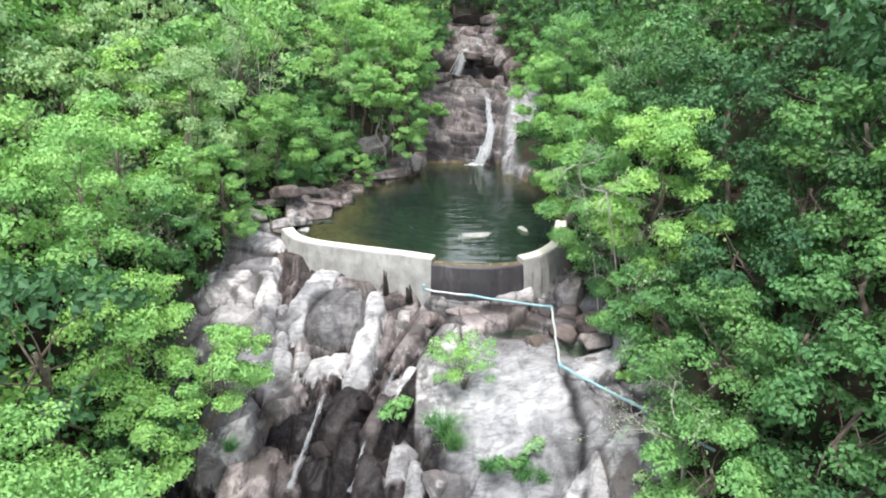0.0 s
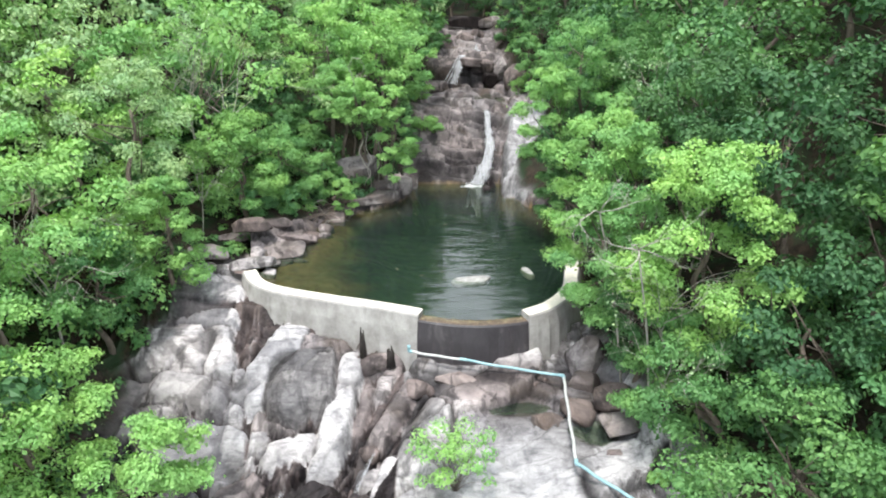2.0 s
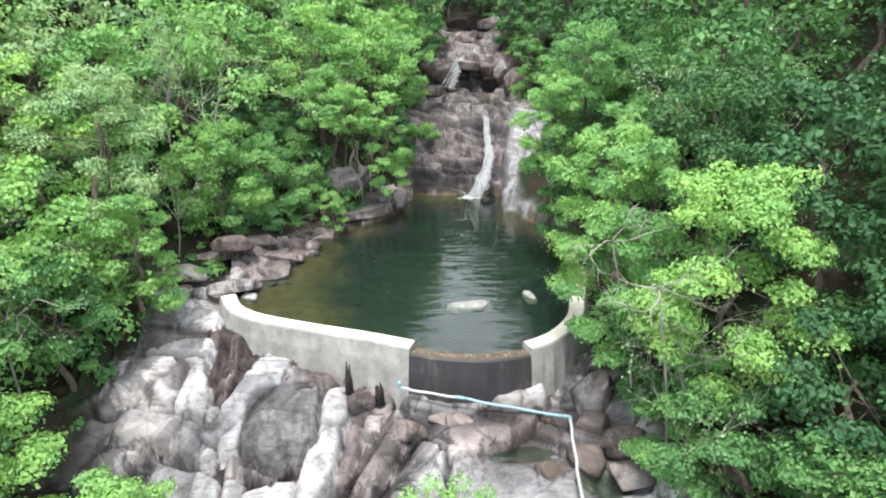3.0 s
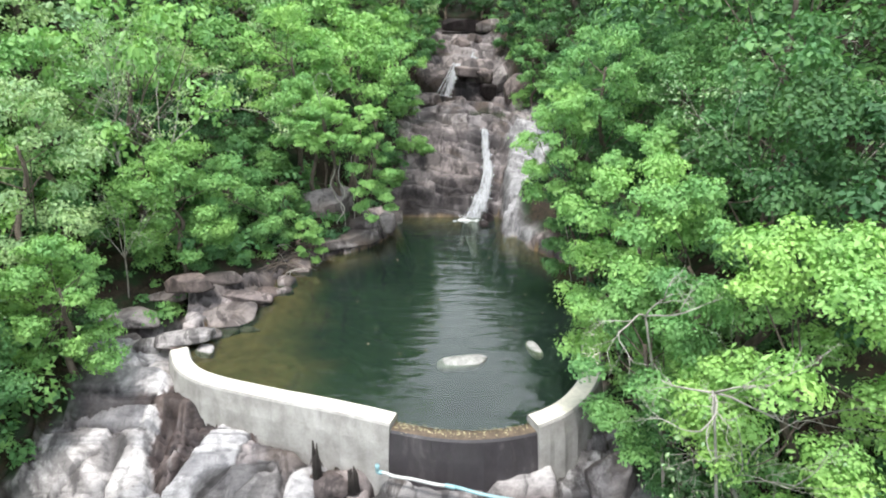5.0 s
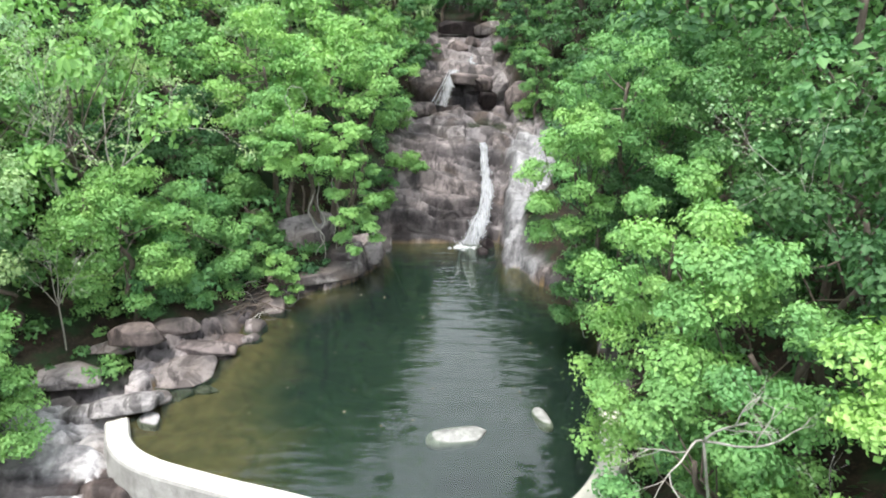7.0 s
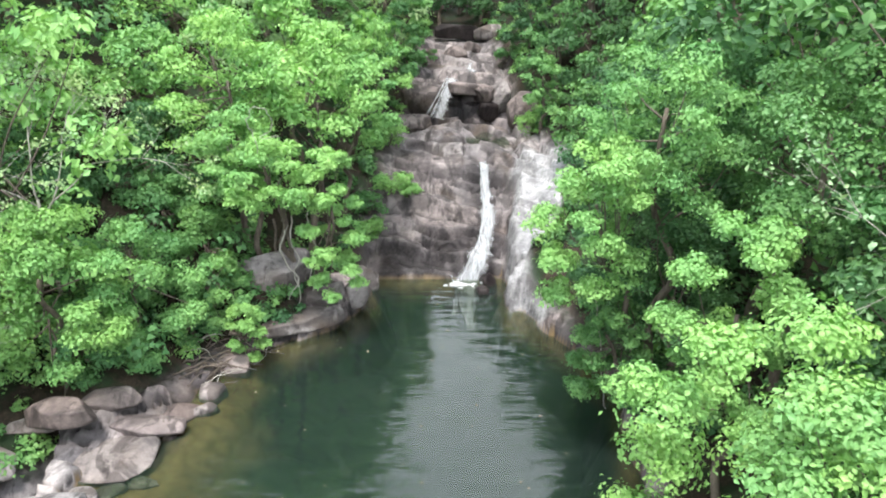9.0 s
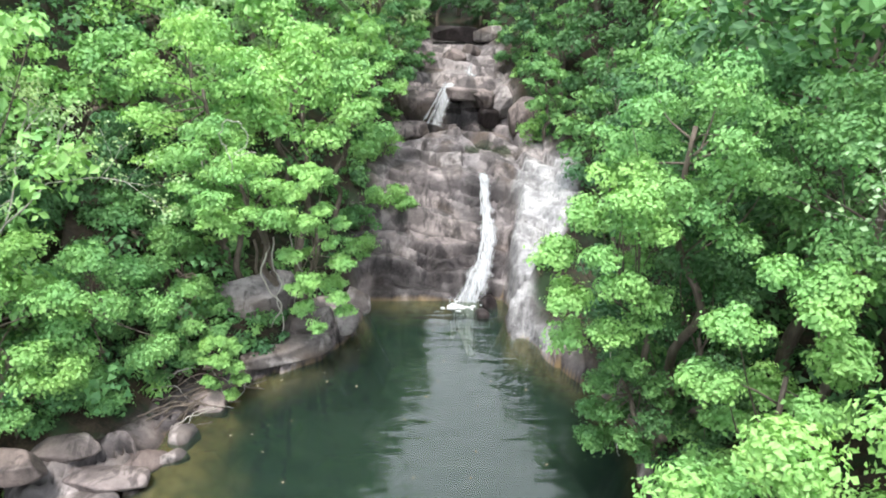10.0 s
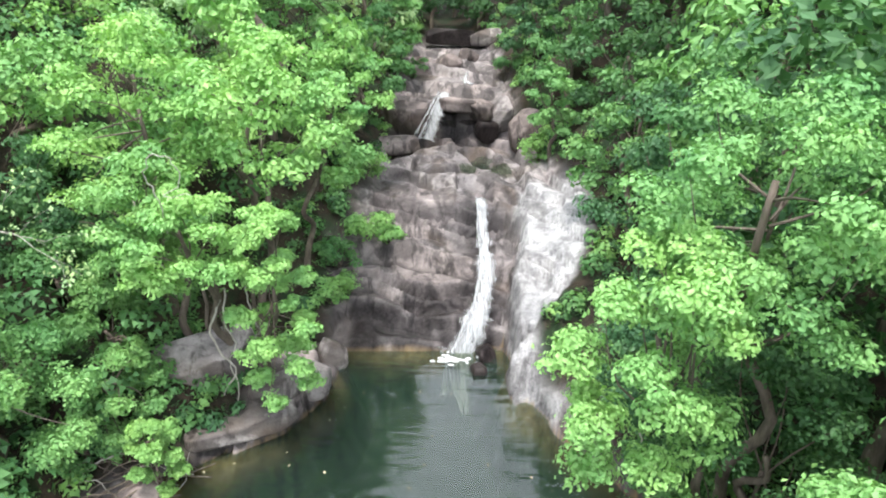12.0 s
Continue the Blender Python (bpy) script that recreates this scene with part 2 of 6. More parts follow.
def bedrock(x, y, z):
    """The ground raised by the masses of bedrock: height, paleness, darkening by the wet colour, and how close a crease
    between two of them runs.
    """
    best, second = np.full(np.shape(x), -99.0), np.full(np.shape(x), -99.0)
    pale, wet = np.zeros(np.shape(x)), np.zeros(np.shape(x))
    rough = 0.20 * fbm(x * 0.9, y * 0.9, 0, 3, 91)
    for k, (cx, cy, top, gx, gy, rx, ry, turn, p, w) in enumerate(BEDROCK):
        c, s = math.cos(radians(turn)), math.sin(radians(turn))
        u, v = ((x - cx) * c + (y - cy) * s) / rx, (-(x - cx) * s + (y - cy) * c) / ry
        d = (np.abs(u) ** 6 + np.abs(v) ** 6) ** (1 / 6) + rough
        h = top + gx * (x - cx) + gy * (y - cy) - 0.09 * d * d - 2.6 * min(rx, ry) * np.maximum(d - 0.92, 0)
        over = h > best
        second = np.where(over, best, np.maximum(second, h))
        pale, wet = np.where(over, p, pale), np.where(over, w, wet)
        best = np.where(over, h, best)
    up = best > z
    near = np.abs(best - np.maximum(second, z))
    best = best - 0.34 * (1 - smooth(0.0, 0.30, near)) * smooth(-0.5, 0.1, fbm(x * 0.8, y * 0.8, 0, 2, 92))
    up = best > z
    return np.where(up, best, z), np.where(up, pale, -1.0), np.where(up, wet, 0.0), near


def joints(x, y):
    """Large and small blocks into which the granite has split."""
    wx, wy = x + 0.35 * fbm(x * 0.7, y * 0.7, 1, 3, 7), y + 0.35 * fbm(x * 0.7, y * 0.7, 5, 3, 8)
    c, s = math.cos(0.45), math.sin(0.45)
    big = 1 + 0.6 * smooth(26, 25, y)
    u, v = (wx * c + wy * s) / 2.2 / big, (-wx * s + wy * c) / 1.0 / big
    return (*blocks(u, v, 11), *blocks((wx * 0.8 - wy * 0.6) / 1.0 / big + 3.3, (wx * 0.6 + wy * 0.8) / 0.55 / big, 23))


def crack(gap, gap2, x, y):
    """Thin open cracks along some of the joints."""
    some = smooth(-0.05, 0.2, fbm(x * 0.45, y * 0.45, 4, 2, 83))
    return np.maximum((1 - smooth(0.0, 0.045, gap)), 0.7 * (1 - smooth(0.0, 0.05, gap2)) * smooth(0.1, 0.3, fbm(x * 0.7, y * 0.7, 9, 2, 84))) * some


def land(x, y, fine=True):
    """The height of the ground."""
    x, y = np.asarray(x, float), np.asarray(y, float)
    z = rough_land(x, y)
    if not fine:
        return z + 0.3 * fbm(x * 0.35, y * 0.35, 0, 3, 3)
    rock = rockiness(x, y)
    z = z + (1 - rock) * (0.25 * fbm(x * 0.5, y * 0.5, 0, 4, 3) + 0.12 * fbm(x * 2.1, y * 2.1, 0, 3, 4))
    gap, pick, ox, oy, gap2, pick2, ox2, oy2 = joints(x, y)
    raised, on_mass, _, _ = bedrock(x, y, z)
    z = np.where((y < 27.9) & (behind_dam(x, y) < -0.1), raised, z)
    solid = np.where((on_mass >= 0) & (y < 27.9), 0.25, 1.0)
    slab = np.exp(-(((x - 2.6) / 2.6) ** 2) - ((y - 18.5) / 3.0) ** 2) * smooth(26, 24, y)
    z = z - 0.14 * crack(gap, gap2, x, y) * rock * smooth(27.2, 26.8, y) * smooth(-0.1, -0.4, behind_dam(x, y)) * (1 - 0.8 * slab)
    ramp_on = smooth(3.4, 3.9, x - 0.15 * (y - 39.5) + 0.3 * fbm(x * 0.9, y * 0.9, 0, 3, 71)) * smooth(37, 38.4, y) * smooth(48.5, 45.5, y)
    calm = (1 - 0.85 * slab) * (1 - 0.6 * ramp_on) * (1 - 0.75 * bump(x, y, -7.6, 26.2, 2.6, 2.2))
    wet_pool = smooth(0.1, 0.6, behind_dam(x, y)) * smooth(41.0, 40.6, y) * smooth(0.1, -0.2, z)
    calm = calm * (1 - 0.7 * wet_pool) * solid
    face = smooth(41.0, 41.7, y)
    calm = calm * (1 - 0.92 * np.maximum(face, ramp_on))
    big = ((pick - 0.5) * 0.62 + (ox * (pick - 0.5) * 1.6 + oy * (0.5 - hashed(np.floor(pick * 9999), np.floor(pick * 777), ix_zero(x), 3)) * 0.9) * 0.6) * (1 - 0.15 * smooth(40.5, 41.5, y))
    z = z + rock * calm * (big * smooth(0.0, 0.10, gap) - 0.22 * (1 - smooth(0.0, 0.07, gap)))
    z = z + rock * calm * ((pick2 - 0.5) * (0.15 + 0.12 * smooth(40.5, 41.5, y)) + oy2 * (pick2 - 0.4) * 0.18 - 0.07 * (1 - smooth(0.0, 0.10, gap2)))
    z = z + rock * (1 - 0.55 * smooth(26, 24, y)) * (0.07 * fbm(x * 0.9, y * 0.9, 3, 3, 31) + 0.018 * fbm(x * 5, y * 5, 3, 3, 37))
    # the cascade breaks along slanting beds into courses of slabs
    step, edge, turn_, tone, part_u, joint = strata(x, y)
    laid = (smooth(0.78, 0.97, step) - step) * 0.58 + (tone - 0.5) * 0.20 + (part_u - 0.5) * (turn_ - 0.5) * 0.55
    laid = laid - 0.07 * (1 - smooth(0.0, 0.07, edge)) * joint - 0.16 * np.exp(-(((step - 0.72) / 0.05) ** 2)) * joint
    leaf = 2.6 * z + 0.5 * x + 0.8 * fbm(x * 0.8, y * 0.8, 6, 2, 73)
    laid = laid + 0.085 * (smooth(0.7, 0.95, leaf - np.floor(leaf)) - (leaf - np.floor(leaf))) * smooth(-0.1, 0.3, fbm(x * 0.6, y * 0.6, 2, 2, 74))
    on = np.maximum(face * smooth(63, 60, y), ramp_on) * (1 - 0.4 * ramp_on)
    return z + rock * on * laid


def strata(x, y):
    """Courses of slabs in the cascade: place within the course, gap to the side joint, two random numbers, place along the slab, openness of its joints."""
    s = 1.25 * rough_land(x, y) + 0.16 * x + 0.10 * (y - 41) + 0.95 * fbm(x * 0.28, y * 0.28, 0, 2, 61) + 0.12 * fbm(x * 1.3, y * 1.3, 0, 3, 62)
    q = s / 0.66
    q = q + 0.34 * np.sin(q * 1.9)
    row = np.floor(q)
    f = q - row
    wide = 1.2 + 2.6 * hashed(row, ix_zero(x), ix_zero(x), 63)
    u = (x + 0.5 * (f - 0.5) * (hashed(row, ix_zero(x), ix_zero(x), 64) - 0.3) + 0.22 * fbm(x * 1.1, y * 1.1, 0, 3, 65)) / wide + 7 * hashed(row, ix_zero(x), ix_zero(x), 66)
    col = np.floor(u)
    g = u - col
    return f, np.minimum(g, 1 - g) * wide, hashed(row, col, ix_zero(x), 67), hashed(row, col, ix_zero(x), 68), g, smooth(0.25, 0.6, hashed(row, col, ix_zero(x), 69))


def ix_zero(x):
    return np.zeros(np.shape(x))


def height(x, y):
    return float(land(np.array([x]), np.array([y]))[0])


# ---- making meshes ----
def mesh_of(name, verts, faces, material, flat=False):
    me = bpy.data.meshes.new(name)
    verts = np.ascontiguousarray(verts, np.float32)
    if isinstance(faces, list):
        sizes = np.array([len(f) for f in faces], np.int32)
        loops = np.fromiter((i for f in faces for i in f), np.int32, int(sizes.sum()))
    else:
        loops = np.ascontiguousarray(faces, np.int32).ravel()
        sizes = np.full(len(faces), faces.shape[1], np.int32)
    me.vertices.add(len(verts))
    me.vertices.foreach_set("co", verts.ravel())
    me.loops.add(len(loops))
    me.loops.foreach_set("vertex_index", loops)
    me.polygons.add(len(sizes))
    me.polygons.foreach_set("loop_start", (np.cumsum(sizes) - sizes).astype(np.int32))
    me.polygons.foreach_set("loop_total", sizes)
    me.polygons.foreach_set("use_smooth", np.full(len(sizes), not flat))
    me.materials.append(material)
    me.update(calc_edges=True)
    me.validate()
    return me


def thing(name, mesh=None, at=(0, 0, 0), label="", category="", group="", kind=""):
    ob = new(name, mesh)
    ob.location = at
    return tagged(ob, label, category, group, kind)


def part(name, mesh, parent, label="", at=(0, 0, 0)):
    ob = new(name, mesh)
    ob.parent, ob.location = parent, at
    return tagged(ob, label)


def tube(points, radii, sides=6):
    """Vertices and faces of a closed tapered tube along points."""
    p = np.asarray(points, float)
    n = len(p)
    r = np.broadcast_to(np.asarray(radii, float), (n,))
    t = np.gradient(p, axis=0)
    t /= np.linalg.norm(t, axis=1)[:, None] + 1e-9
    ref = np.where(np.abs(t[:, 2:3]) > 0.9, [[1.0, 0, 0]], [[0, 0, 1.0]])
    a = np.cross(t, ref)
    a /= np.linalg.norm(a, axis=1)[:, None] + 1e-9
    for i in range(1, n):
        if a[i] @ a[i - 1] < 0.3:
            q = a[i - 1] - t[i] * (a[i - 1] @ t[i])
            a[i] = q / (np.linalg.norm(q) + 1e-9)
    b = np.cross(t, a)
    ang = np.arange(sides) * 2 * math.pi / sides
    v = p[:, None] + r[:, None, None] * (np.cos(ang)[None, :, None] * a[:, None] + np.sin(ang)[None, :, None] * b[:, None])
    v = v.reshape(-1, 3)
    f = []
    for i in range(n - 1):
        for j in range(sides):
            k = (j + 1) % sides
            f.append([i * sides + j, i * sides + k, (i + 1) * sides + k, (i + 1) * sides + j])
    f.append(list(range(sides))[::-1])
    f.append([(n - 1) * sides + j for j in range(sides)])
    return v, f


def joined(pieces):
    """One list of vertices and faces from several."""
    verts, faces, at = [], [], 0
    for v, f in pieces:
        verts.append(np.asarray(v, float))
        faces += [[i + at for i in face] for face in f]
        at += len(v)
    return np.concatenate(verts), faces


def spline(points, steps=6):
    """A smooth way through points."""
    p = [Vector(q) for q in points]
    p = [p[0] * 2 - p[1]] + p + [p[-1] * 2 - p[-2]]
    out = []
    for i in range(1, len(p) - 2):
        for k in range(steps):
            u = k / steps
            a, b, c, d = p[i - 1], p[i], p[i + 1], p[i + 2]
            out.append(tuple(0.5 * (2 * b + (c - a) * u + (2 * a - 5 * b + 4 * c - d) * u * u + (3 * b - a - 3 * c + d) * u**3)))
    return out + [tuple(p[-2])]


# ---- materials ----
class Nodes:
    """A short way to write node materials."""

    def __init__(self, name, rough=0.7):
        self.mat = bpy.data.materials.new(name)
        self.mat.use_nodes = True
        self.t = self.mat.node_tree
        self.bsdf = self.t.nodes["Principled BSDF"]
        self.bsdf.inputs["Roughness"].default_value = rough

    def node(self, kind, **sets):
        n = self.t.nodes.new(kind)
        for key, value in sets.items():
            n.inputs[key.replace("_", " ")].default_value = value
        return n

    def link(self, a, b):
        self.t.links.new(a, b)

    def noise(self, scale, detail=4.0, rough=0.55, stretch=(1, 1, 1), distort=0.0):
        m = self.node("ShaderNodeMapping")
        m.inputs["Scale"].default_value = stretch
        self.link(self.node("ShaderNodeNewGeometry").outputs["Position"], m.inputs["Vector"])
        n = self.node("ShaderNodeTexNoise", Scale=scale, Detail=detail, Roughness=rough, Distortion=distort)
        self.link(m.outputs["Vector"], n.inputs["Vector"])
        return n.outputs["Fac"]

    def ramp(self, fac, stops):
        r = self.node("ShaderNodeValToRGB")
        e = r.color_ramp.elements
        while len(e) < len(stops):
            e.new(0.5)
        for el, (pos, col) in zip(e, stops):
            el.position, el.color = pos, (*col, 1) if len(col) == 3 else col
        self.link(fac, r.inputs["Fac"])
        return r.outputs["Color"]

    def grey(self, fac, a, b):
        return self.ramp(fac, [(a, (0, 0, 0)), (b, (1, 1, 1))])

    def mix(self, fac, a, b, blend="MIX"):
        m = self.node("ShaderNodeMix")
        m.data_type, m.blend_type = "RGBA", blend
        for val, sock in ((fac, m.inputs[0]), (a, m.inputs[6]), (b, m.inputs[7])):
            if isinstance(val, (int, float)):
                sock.default_value = val
            elif isinstance(val, tuple):
                sock.default_value = (*val, 1)
            else:
                self.link(val, sock)
        return m.outputs[2]

    def attr(self, name):
        a = self.node("ShaderNodeAttribute")
        a.attribute_name = name
        return a.outputs["Fac"]

    def math(self, op, a, b=0.5):
        m = self.node("ShaderNodeMath")
        m.operation = op
        for val, sock in ((a, m.inputs[0]), (b, m.inputs[1])):
            if isinstance(val, (int, float)):
                sock.default_value = val
            else:
                self.link(val, sock)
        return m.outputs[0]

    def relief(self, fac, strength, distance):
        b = self.node("ShaderNodeBump", Strength=strength, Distance=distance)
        self.link(fac, b.inputs["Height"])
        old = self.bsdf.inputs["Normal"]
        if old.links:
            self.link(old.links[0].from_socket, b.inputs["Normal"])
        self.link(b.outputs["Normal"], old)

    def colour(self, c):
        self.link(c, self.bsdf.inputs["Base Color"])
        return self


def rock_colour(n, pale, wet, seam=None, tone=None, clean=None):
    """Weathered granite: pale or pinkish brown, with dark lichen, water stains, joints and grain."""
    grain = n.noise(42, 3, 0.7)
    mid = n.noise(1.5, 7, 0.6, distort=0.5)
    fine = n.noise(9, 6, 0.7)
    broad = n.noise(0.5, 4)
    brown = n.ramp(mid, [(0.30, (0.069, 0.053, 0.053)), (0.48, (0.156, 0.122, 0.117)), (0.66, (0.262, 0.210, 0.200))])
    white = n.ramp(mid, [(0.30, (0.19, 0.190, 0.198)), (0.46, (0.345, 0.343, 0.35)), (0.60, (0.455, 0.452, 0.455))])
    ripple = n.noise(3.2, 5, 0.65, (0.45, 1.5, 1.5), 0.9)
    white = n.mix(1.0, white, n.ramp(ripple, [(0.36, (0.62, 0.62, 0.64)), (0.50, (0.96, 0.96, 0.97)), (0.7, (1.05, 1.05, 1.05))]), "MULTIPLY")
    base = n.mix(pale, brown, white)
    if tone is not None:
        base = n.mix(1.0, base, n.ramp(tone, [(0.1, (0.50, 0.49, 0.51)), (0.5, (0.97, 0.96, 0.96)), (0.9, (1.30, 1.26, 1.23))]), "MULTIPLY")
    patch = n.grey(n.noise(0.62, 6, 0.6, (1.0, 0.8, 0.8), 0.7), 0.49, 0.545)
    streak = n.grey(n.noise(1.6, 6, 0.65, (1.2, 0.5, 0.4), 0.6), 0.54, 0.60)
    if clean is not None:
        kept = n.math("SUBTRACT", 1.0, n.math("MULTIPLY", clean, 0.85))
        patch, streak, broad = n.math("MULTIPLY", patch, kept), n.math("MULTIPLY", streak, kept), n.math("MULTIPLY", broad, kept)
    base = n.mix(n.math("MULTIPLY", patch, 0.72), base, n.mix(fine, (0.024, 0.020, 0.021), (0.098, 0.086, 0.085)))
    base = n.mix(n.math("MULTIPLY", streak, 0.62), base, (0.022, 0.019, 0.020))
    base = n.mix(n.math("MULTIPLY", n.grey(broad, 0.52, 0.70), 0.42), base, (0.115, 0.078, 0.048))
    warp = n.node("ShaderNodeMix")
    warp.data_type = "VECTOR"
    warp.inputs[0].default_value = 0.3
    geo = n.node("ShaderNodeNewGeometry")
    wob = n.node("ShaderNodeTexNoise", Scale=1.4, Detail=3.0)
    n.link(geo.outputs["Position"], wob.inputs["Vector"])
    n.link(geo.outputs["Position"], warp.inputs[4])
    n.link(wob.outputs["Color"], warp.inputs[5])
    lie = n.node("ShaderNodeMapping")
    lie.inputs["Rotation"].default_value = (0.35, 0.25, 0.5)
    lie.inputs["Scale"].default_value = (0.55, 1.1, 1.5)
    n.link(warp.outputs[1], lie.inputs["Vector"])
    split = n.node("ShaderNodeTexVoronoi", Scale=0.9)
    split.feature = "DISTANCE_TO_EDGE"
    n.link(lie.outputs["Vector"], split.inputs["Vector"])
    joint = n.ramp(split.outputs["Distance"], [(0.0, (1, 1, 1)), (0.028, (0, 0, 0))])
    base = n.mix(n.math("MULTIPLY", joint, n.math("MULTIPLY", n.grey(n.noise(0.8, 3), 0.52, 0.66), 0.22)), base, (0.030, 0.026, 0.026))
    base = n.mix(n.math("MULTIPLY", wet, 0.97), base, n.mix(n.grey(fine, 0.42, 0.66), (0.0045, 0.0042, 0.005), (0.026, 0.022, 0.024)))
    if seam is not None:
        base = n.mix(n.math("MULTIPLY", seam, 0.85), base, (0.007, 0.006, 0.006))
    base = n.mix(0.3, base, n.ramp(grain, [(0.3, (0.15, 0.15, 0.15)), (0.7, (0.85, 0.84, 0.83))]), "OVERLAY")
    n.relief(mid, 0.4, 0.06)
    n.relief(n.math("SUBTRACT", 1.0, joint), 0.2, 0.03)
    n.relief(fine, 0.5, 0.025)
    rough = n.mix(wet, (0.8, 0.8, 0.8), (0.38, 0.38, 0.38))
    n.link(rough, n.bsdf.inputs["Roughness"])
    n.link(n.math("SUBTRACT", 0.3, n.math("MULTIPLY", wet, 0.22)), n.bsdf.inputs["Specular IOR Level"])
    return base


def ground_material():
    n = Nodes("rock_and_soil", 0.8)
    rocky = n.attr("rocky")
    wet = n.attr("wet")
    pale = n.attr("pale")
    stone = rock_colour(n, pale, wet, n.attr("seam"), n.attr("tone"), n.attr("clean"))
    soil = n.ramp(n.noise(3.0, 6, 0.65), [(0.3, (0.008, 0.007, 0.004)), (0.5, (0.020, 0.015, 0.009)), (0.7, (0.045, 0.031, 0.020))])
    litter = n.grey(n.noise(16, 3, 0.6), 0.52, 0.62)
    soil = n.mix(n.math("MULTIPLY", litter, 0.6), soil, (0.058, 0.040, 0.024))
    soil = n.mix(n.grey(n.noise(1.1, 5, 0.6), 0.48, 0.6), soil, (0.014, 0.030, 0.010))
    both = n.mix(rocky, soil, stone)
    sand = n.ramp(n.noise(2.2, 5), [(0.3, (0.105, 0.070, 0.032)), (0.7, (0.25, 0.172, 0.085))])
    # dark green for the deep bed: light lost in the water, painted in
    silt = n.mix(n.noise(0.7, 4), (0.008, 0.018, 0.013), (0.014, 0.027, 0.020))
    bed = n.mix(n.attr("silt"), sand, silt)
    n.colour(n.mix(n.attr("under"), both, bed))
    return n.mat


def stone_material(name, pale, wet=0.0):
    n = Nodes(name)
    p = n.node("ShaderNodeValue")
    p.outputs[0].default_value = pale
    w = n.node("ShaderNodeValue")
    w.outputs[0].default_value = wet
    base = rock_colour(n, p.outputs[0], w.outputs[0])
    tint = n.ramp(n.node("ShaderNodeObjectInfo").outputs["Random"], [(0.0, (0.72, 0.66, 0.62)), (0.5, (0.95, 0.9, 0.88)), (1.0, (1.1, 1.05, 1.0))])
    n.colour(n.mix(1.0, base, tint, "MULTIPLY"))
    return n.mat


def leaf_material(name, dark, mid, light):
    n = Nodes(name, 0.55)
    rnd = n.node("ShaderNodeNewGeometry").outputs["Random Per Island"]
    col = n.ramp(rnd, [(0.0, dark), (0.5, mid), (1.0, light)])
    patch = n.ramp(n.noise(0.8, 3), [(0.3, (0.72, 0.82, 0.8)), (0.7, (1.2, 1.1, 0.95))])
    col = n.mix(1.0, col, patch, "MULTIPLY")
    obj = n.ramp(n.node("ShaderNodeObjectInfo").outputs["Random"], [(0.0, (0.90, 0.93, 1.0)), (0.5, (1.0, 1.0, 1.03)), (1.0, (1.12, 1.05, 0.97))])
    col = n.mix(1.0, col, obj, "MULTIPLY")
    n.colour(col)
    n.bsdf.inputs["Specular IOR Level"].default_value = 0.35
    tr = n.node("ShaderNodeBsdfTranslucent")
    n.link(n.mix(1.0, col, (1.15, 1.2, 0.75), "MULTIPLY"), tr.inputs["Color"])
    ms = n.node("ShaderNodeMixShader", Fac=0.27)
    n.link(n.bsdf.outputs[0], ms.inputs[1])
    n.link(tr.outputs[0], ms.inputs[2])
    n.link(ms.outputs[0], n.t.nodes["Material Output"].inputs["Surface"])
    return n.mat


def bark_material(name, a, b):
    n = Nodes(name, 0.85)
    v = n.noise(7, 6, 0.65, (1, 1, 0.25))
    n.colour(n.ramp(v, [(0.3, a), (0.7, b)]))
    n.relief(v, 0.7, 0.03)
    return n.mat


def concrete_material(name, stained):
    n = Nodes(name, 0.85)
    fine, mid = n.noise(30, 5, 0.7), n.noise(1.8, 6, 0.6)
    runs = n.grey(n.noise(1.7, 6, 0.7, (1, 1, 0.22), 0.6), 0.52, 0.68)
    base = n.ramp(mid, [(0.3, (0.26, 0.247, 0.232)), (0.55, (0.37, 0.356, 0.338)), (0.75, (0.45, 0.436, 0.418))])
    base = n.mix(n.math("MULTIPLY", runs, 0.28), base, (0.085, 0.08, 0.073))
    if stained:
        dark = n.ramp(n.noise(1.6, 7, 0.7, (1, 1, 0.45), 0.8), [(0.3, (0.012, 0.009, 0.014)), (0.56, (0.026, 0.021, 0.027)), (0.72, (0.10, 0.09, 0.092))])
        base = n.mix(0.93, base, dark)
        n.bsdf.inputs["Roughness"].default_value = 0.45
    n.colour(n.mix(0.25, base, n.ramp(fine, [(0.3, (0.2, 0.2, 0.2)), (0.7, (0.8, 0.8, 0.8))]), "OVERLAY"))
    n.relief(fine, 0.3, 0.02)
    n.relief(mid, 0.3, 0.04)
    return n.mat


def plain_material(name, col, rough=0.5, vary=0.25):
    n = Nodes(name, rough)
    c = n.ramp(n.noise(5, 5), [(0.3, tuple(v * (1 - vary) for v in col)), (0.7, tuple(min(v * (1 + vary * 0.5), 0.95) for v in col))])
    n.colour(c)
    return n.mat


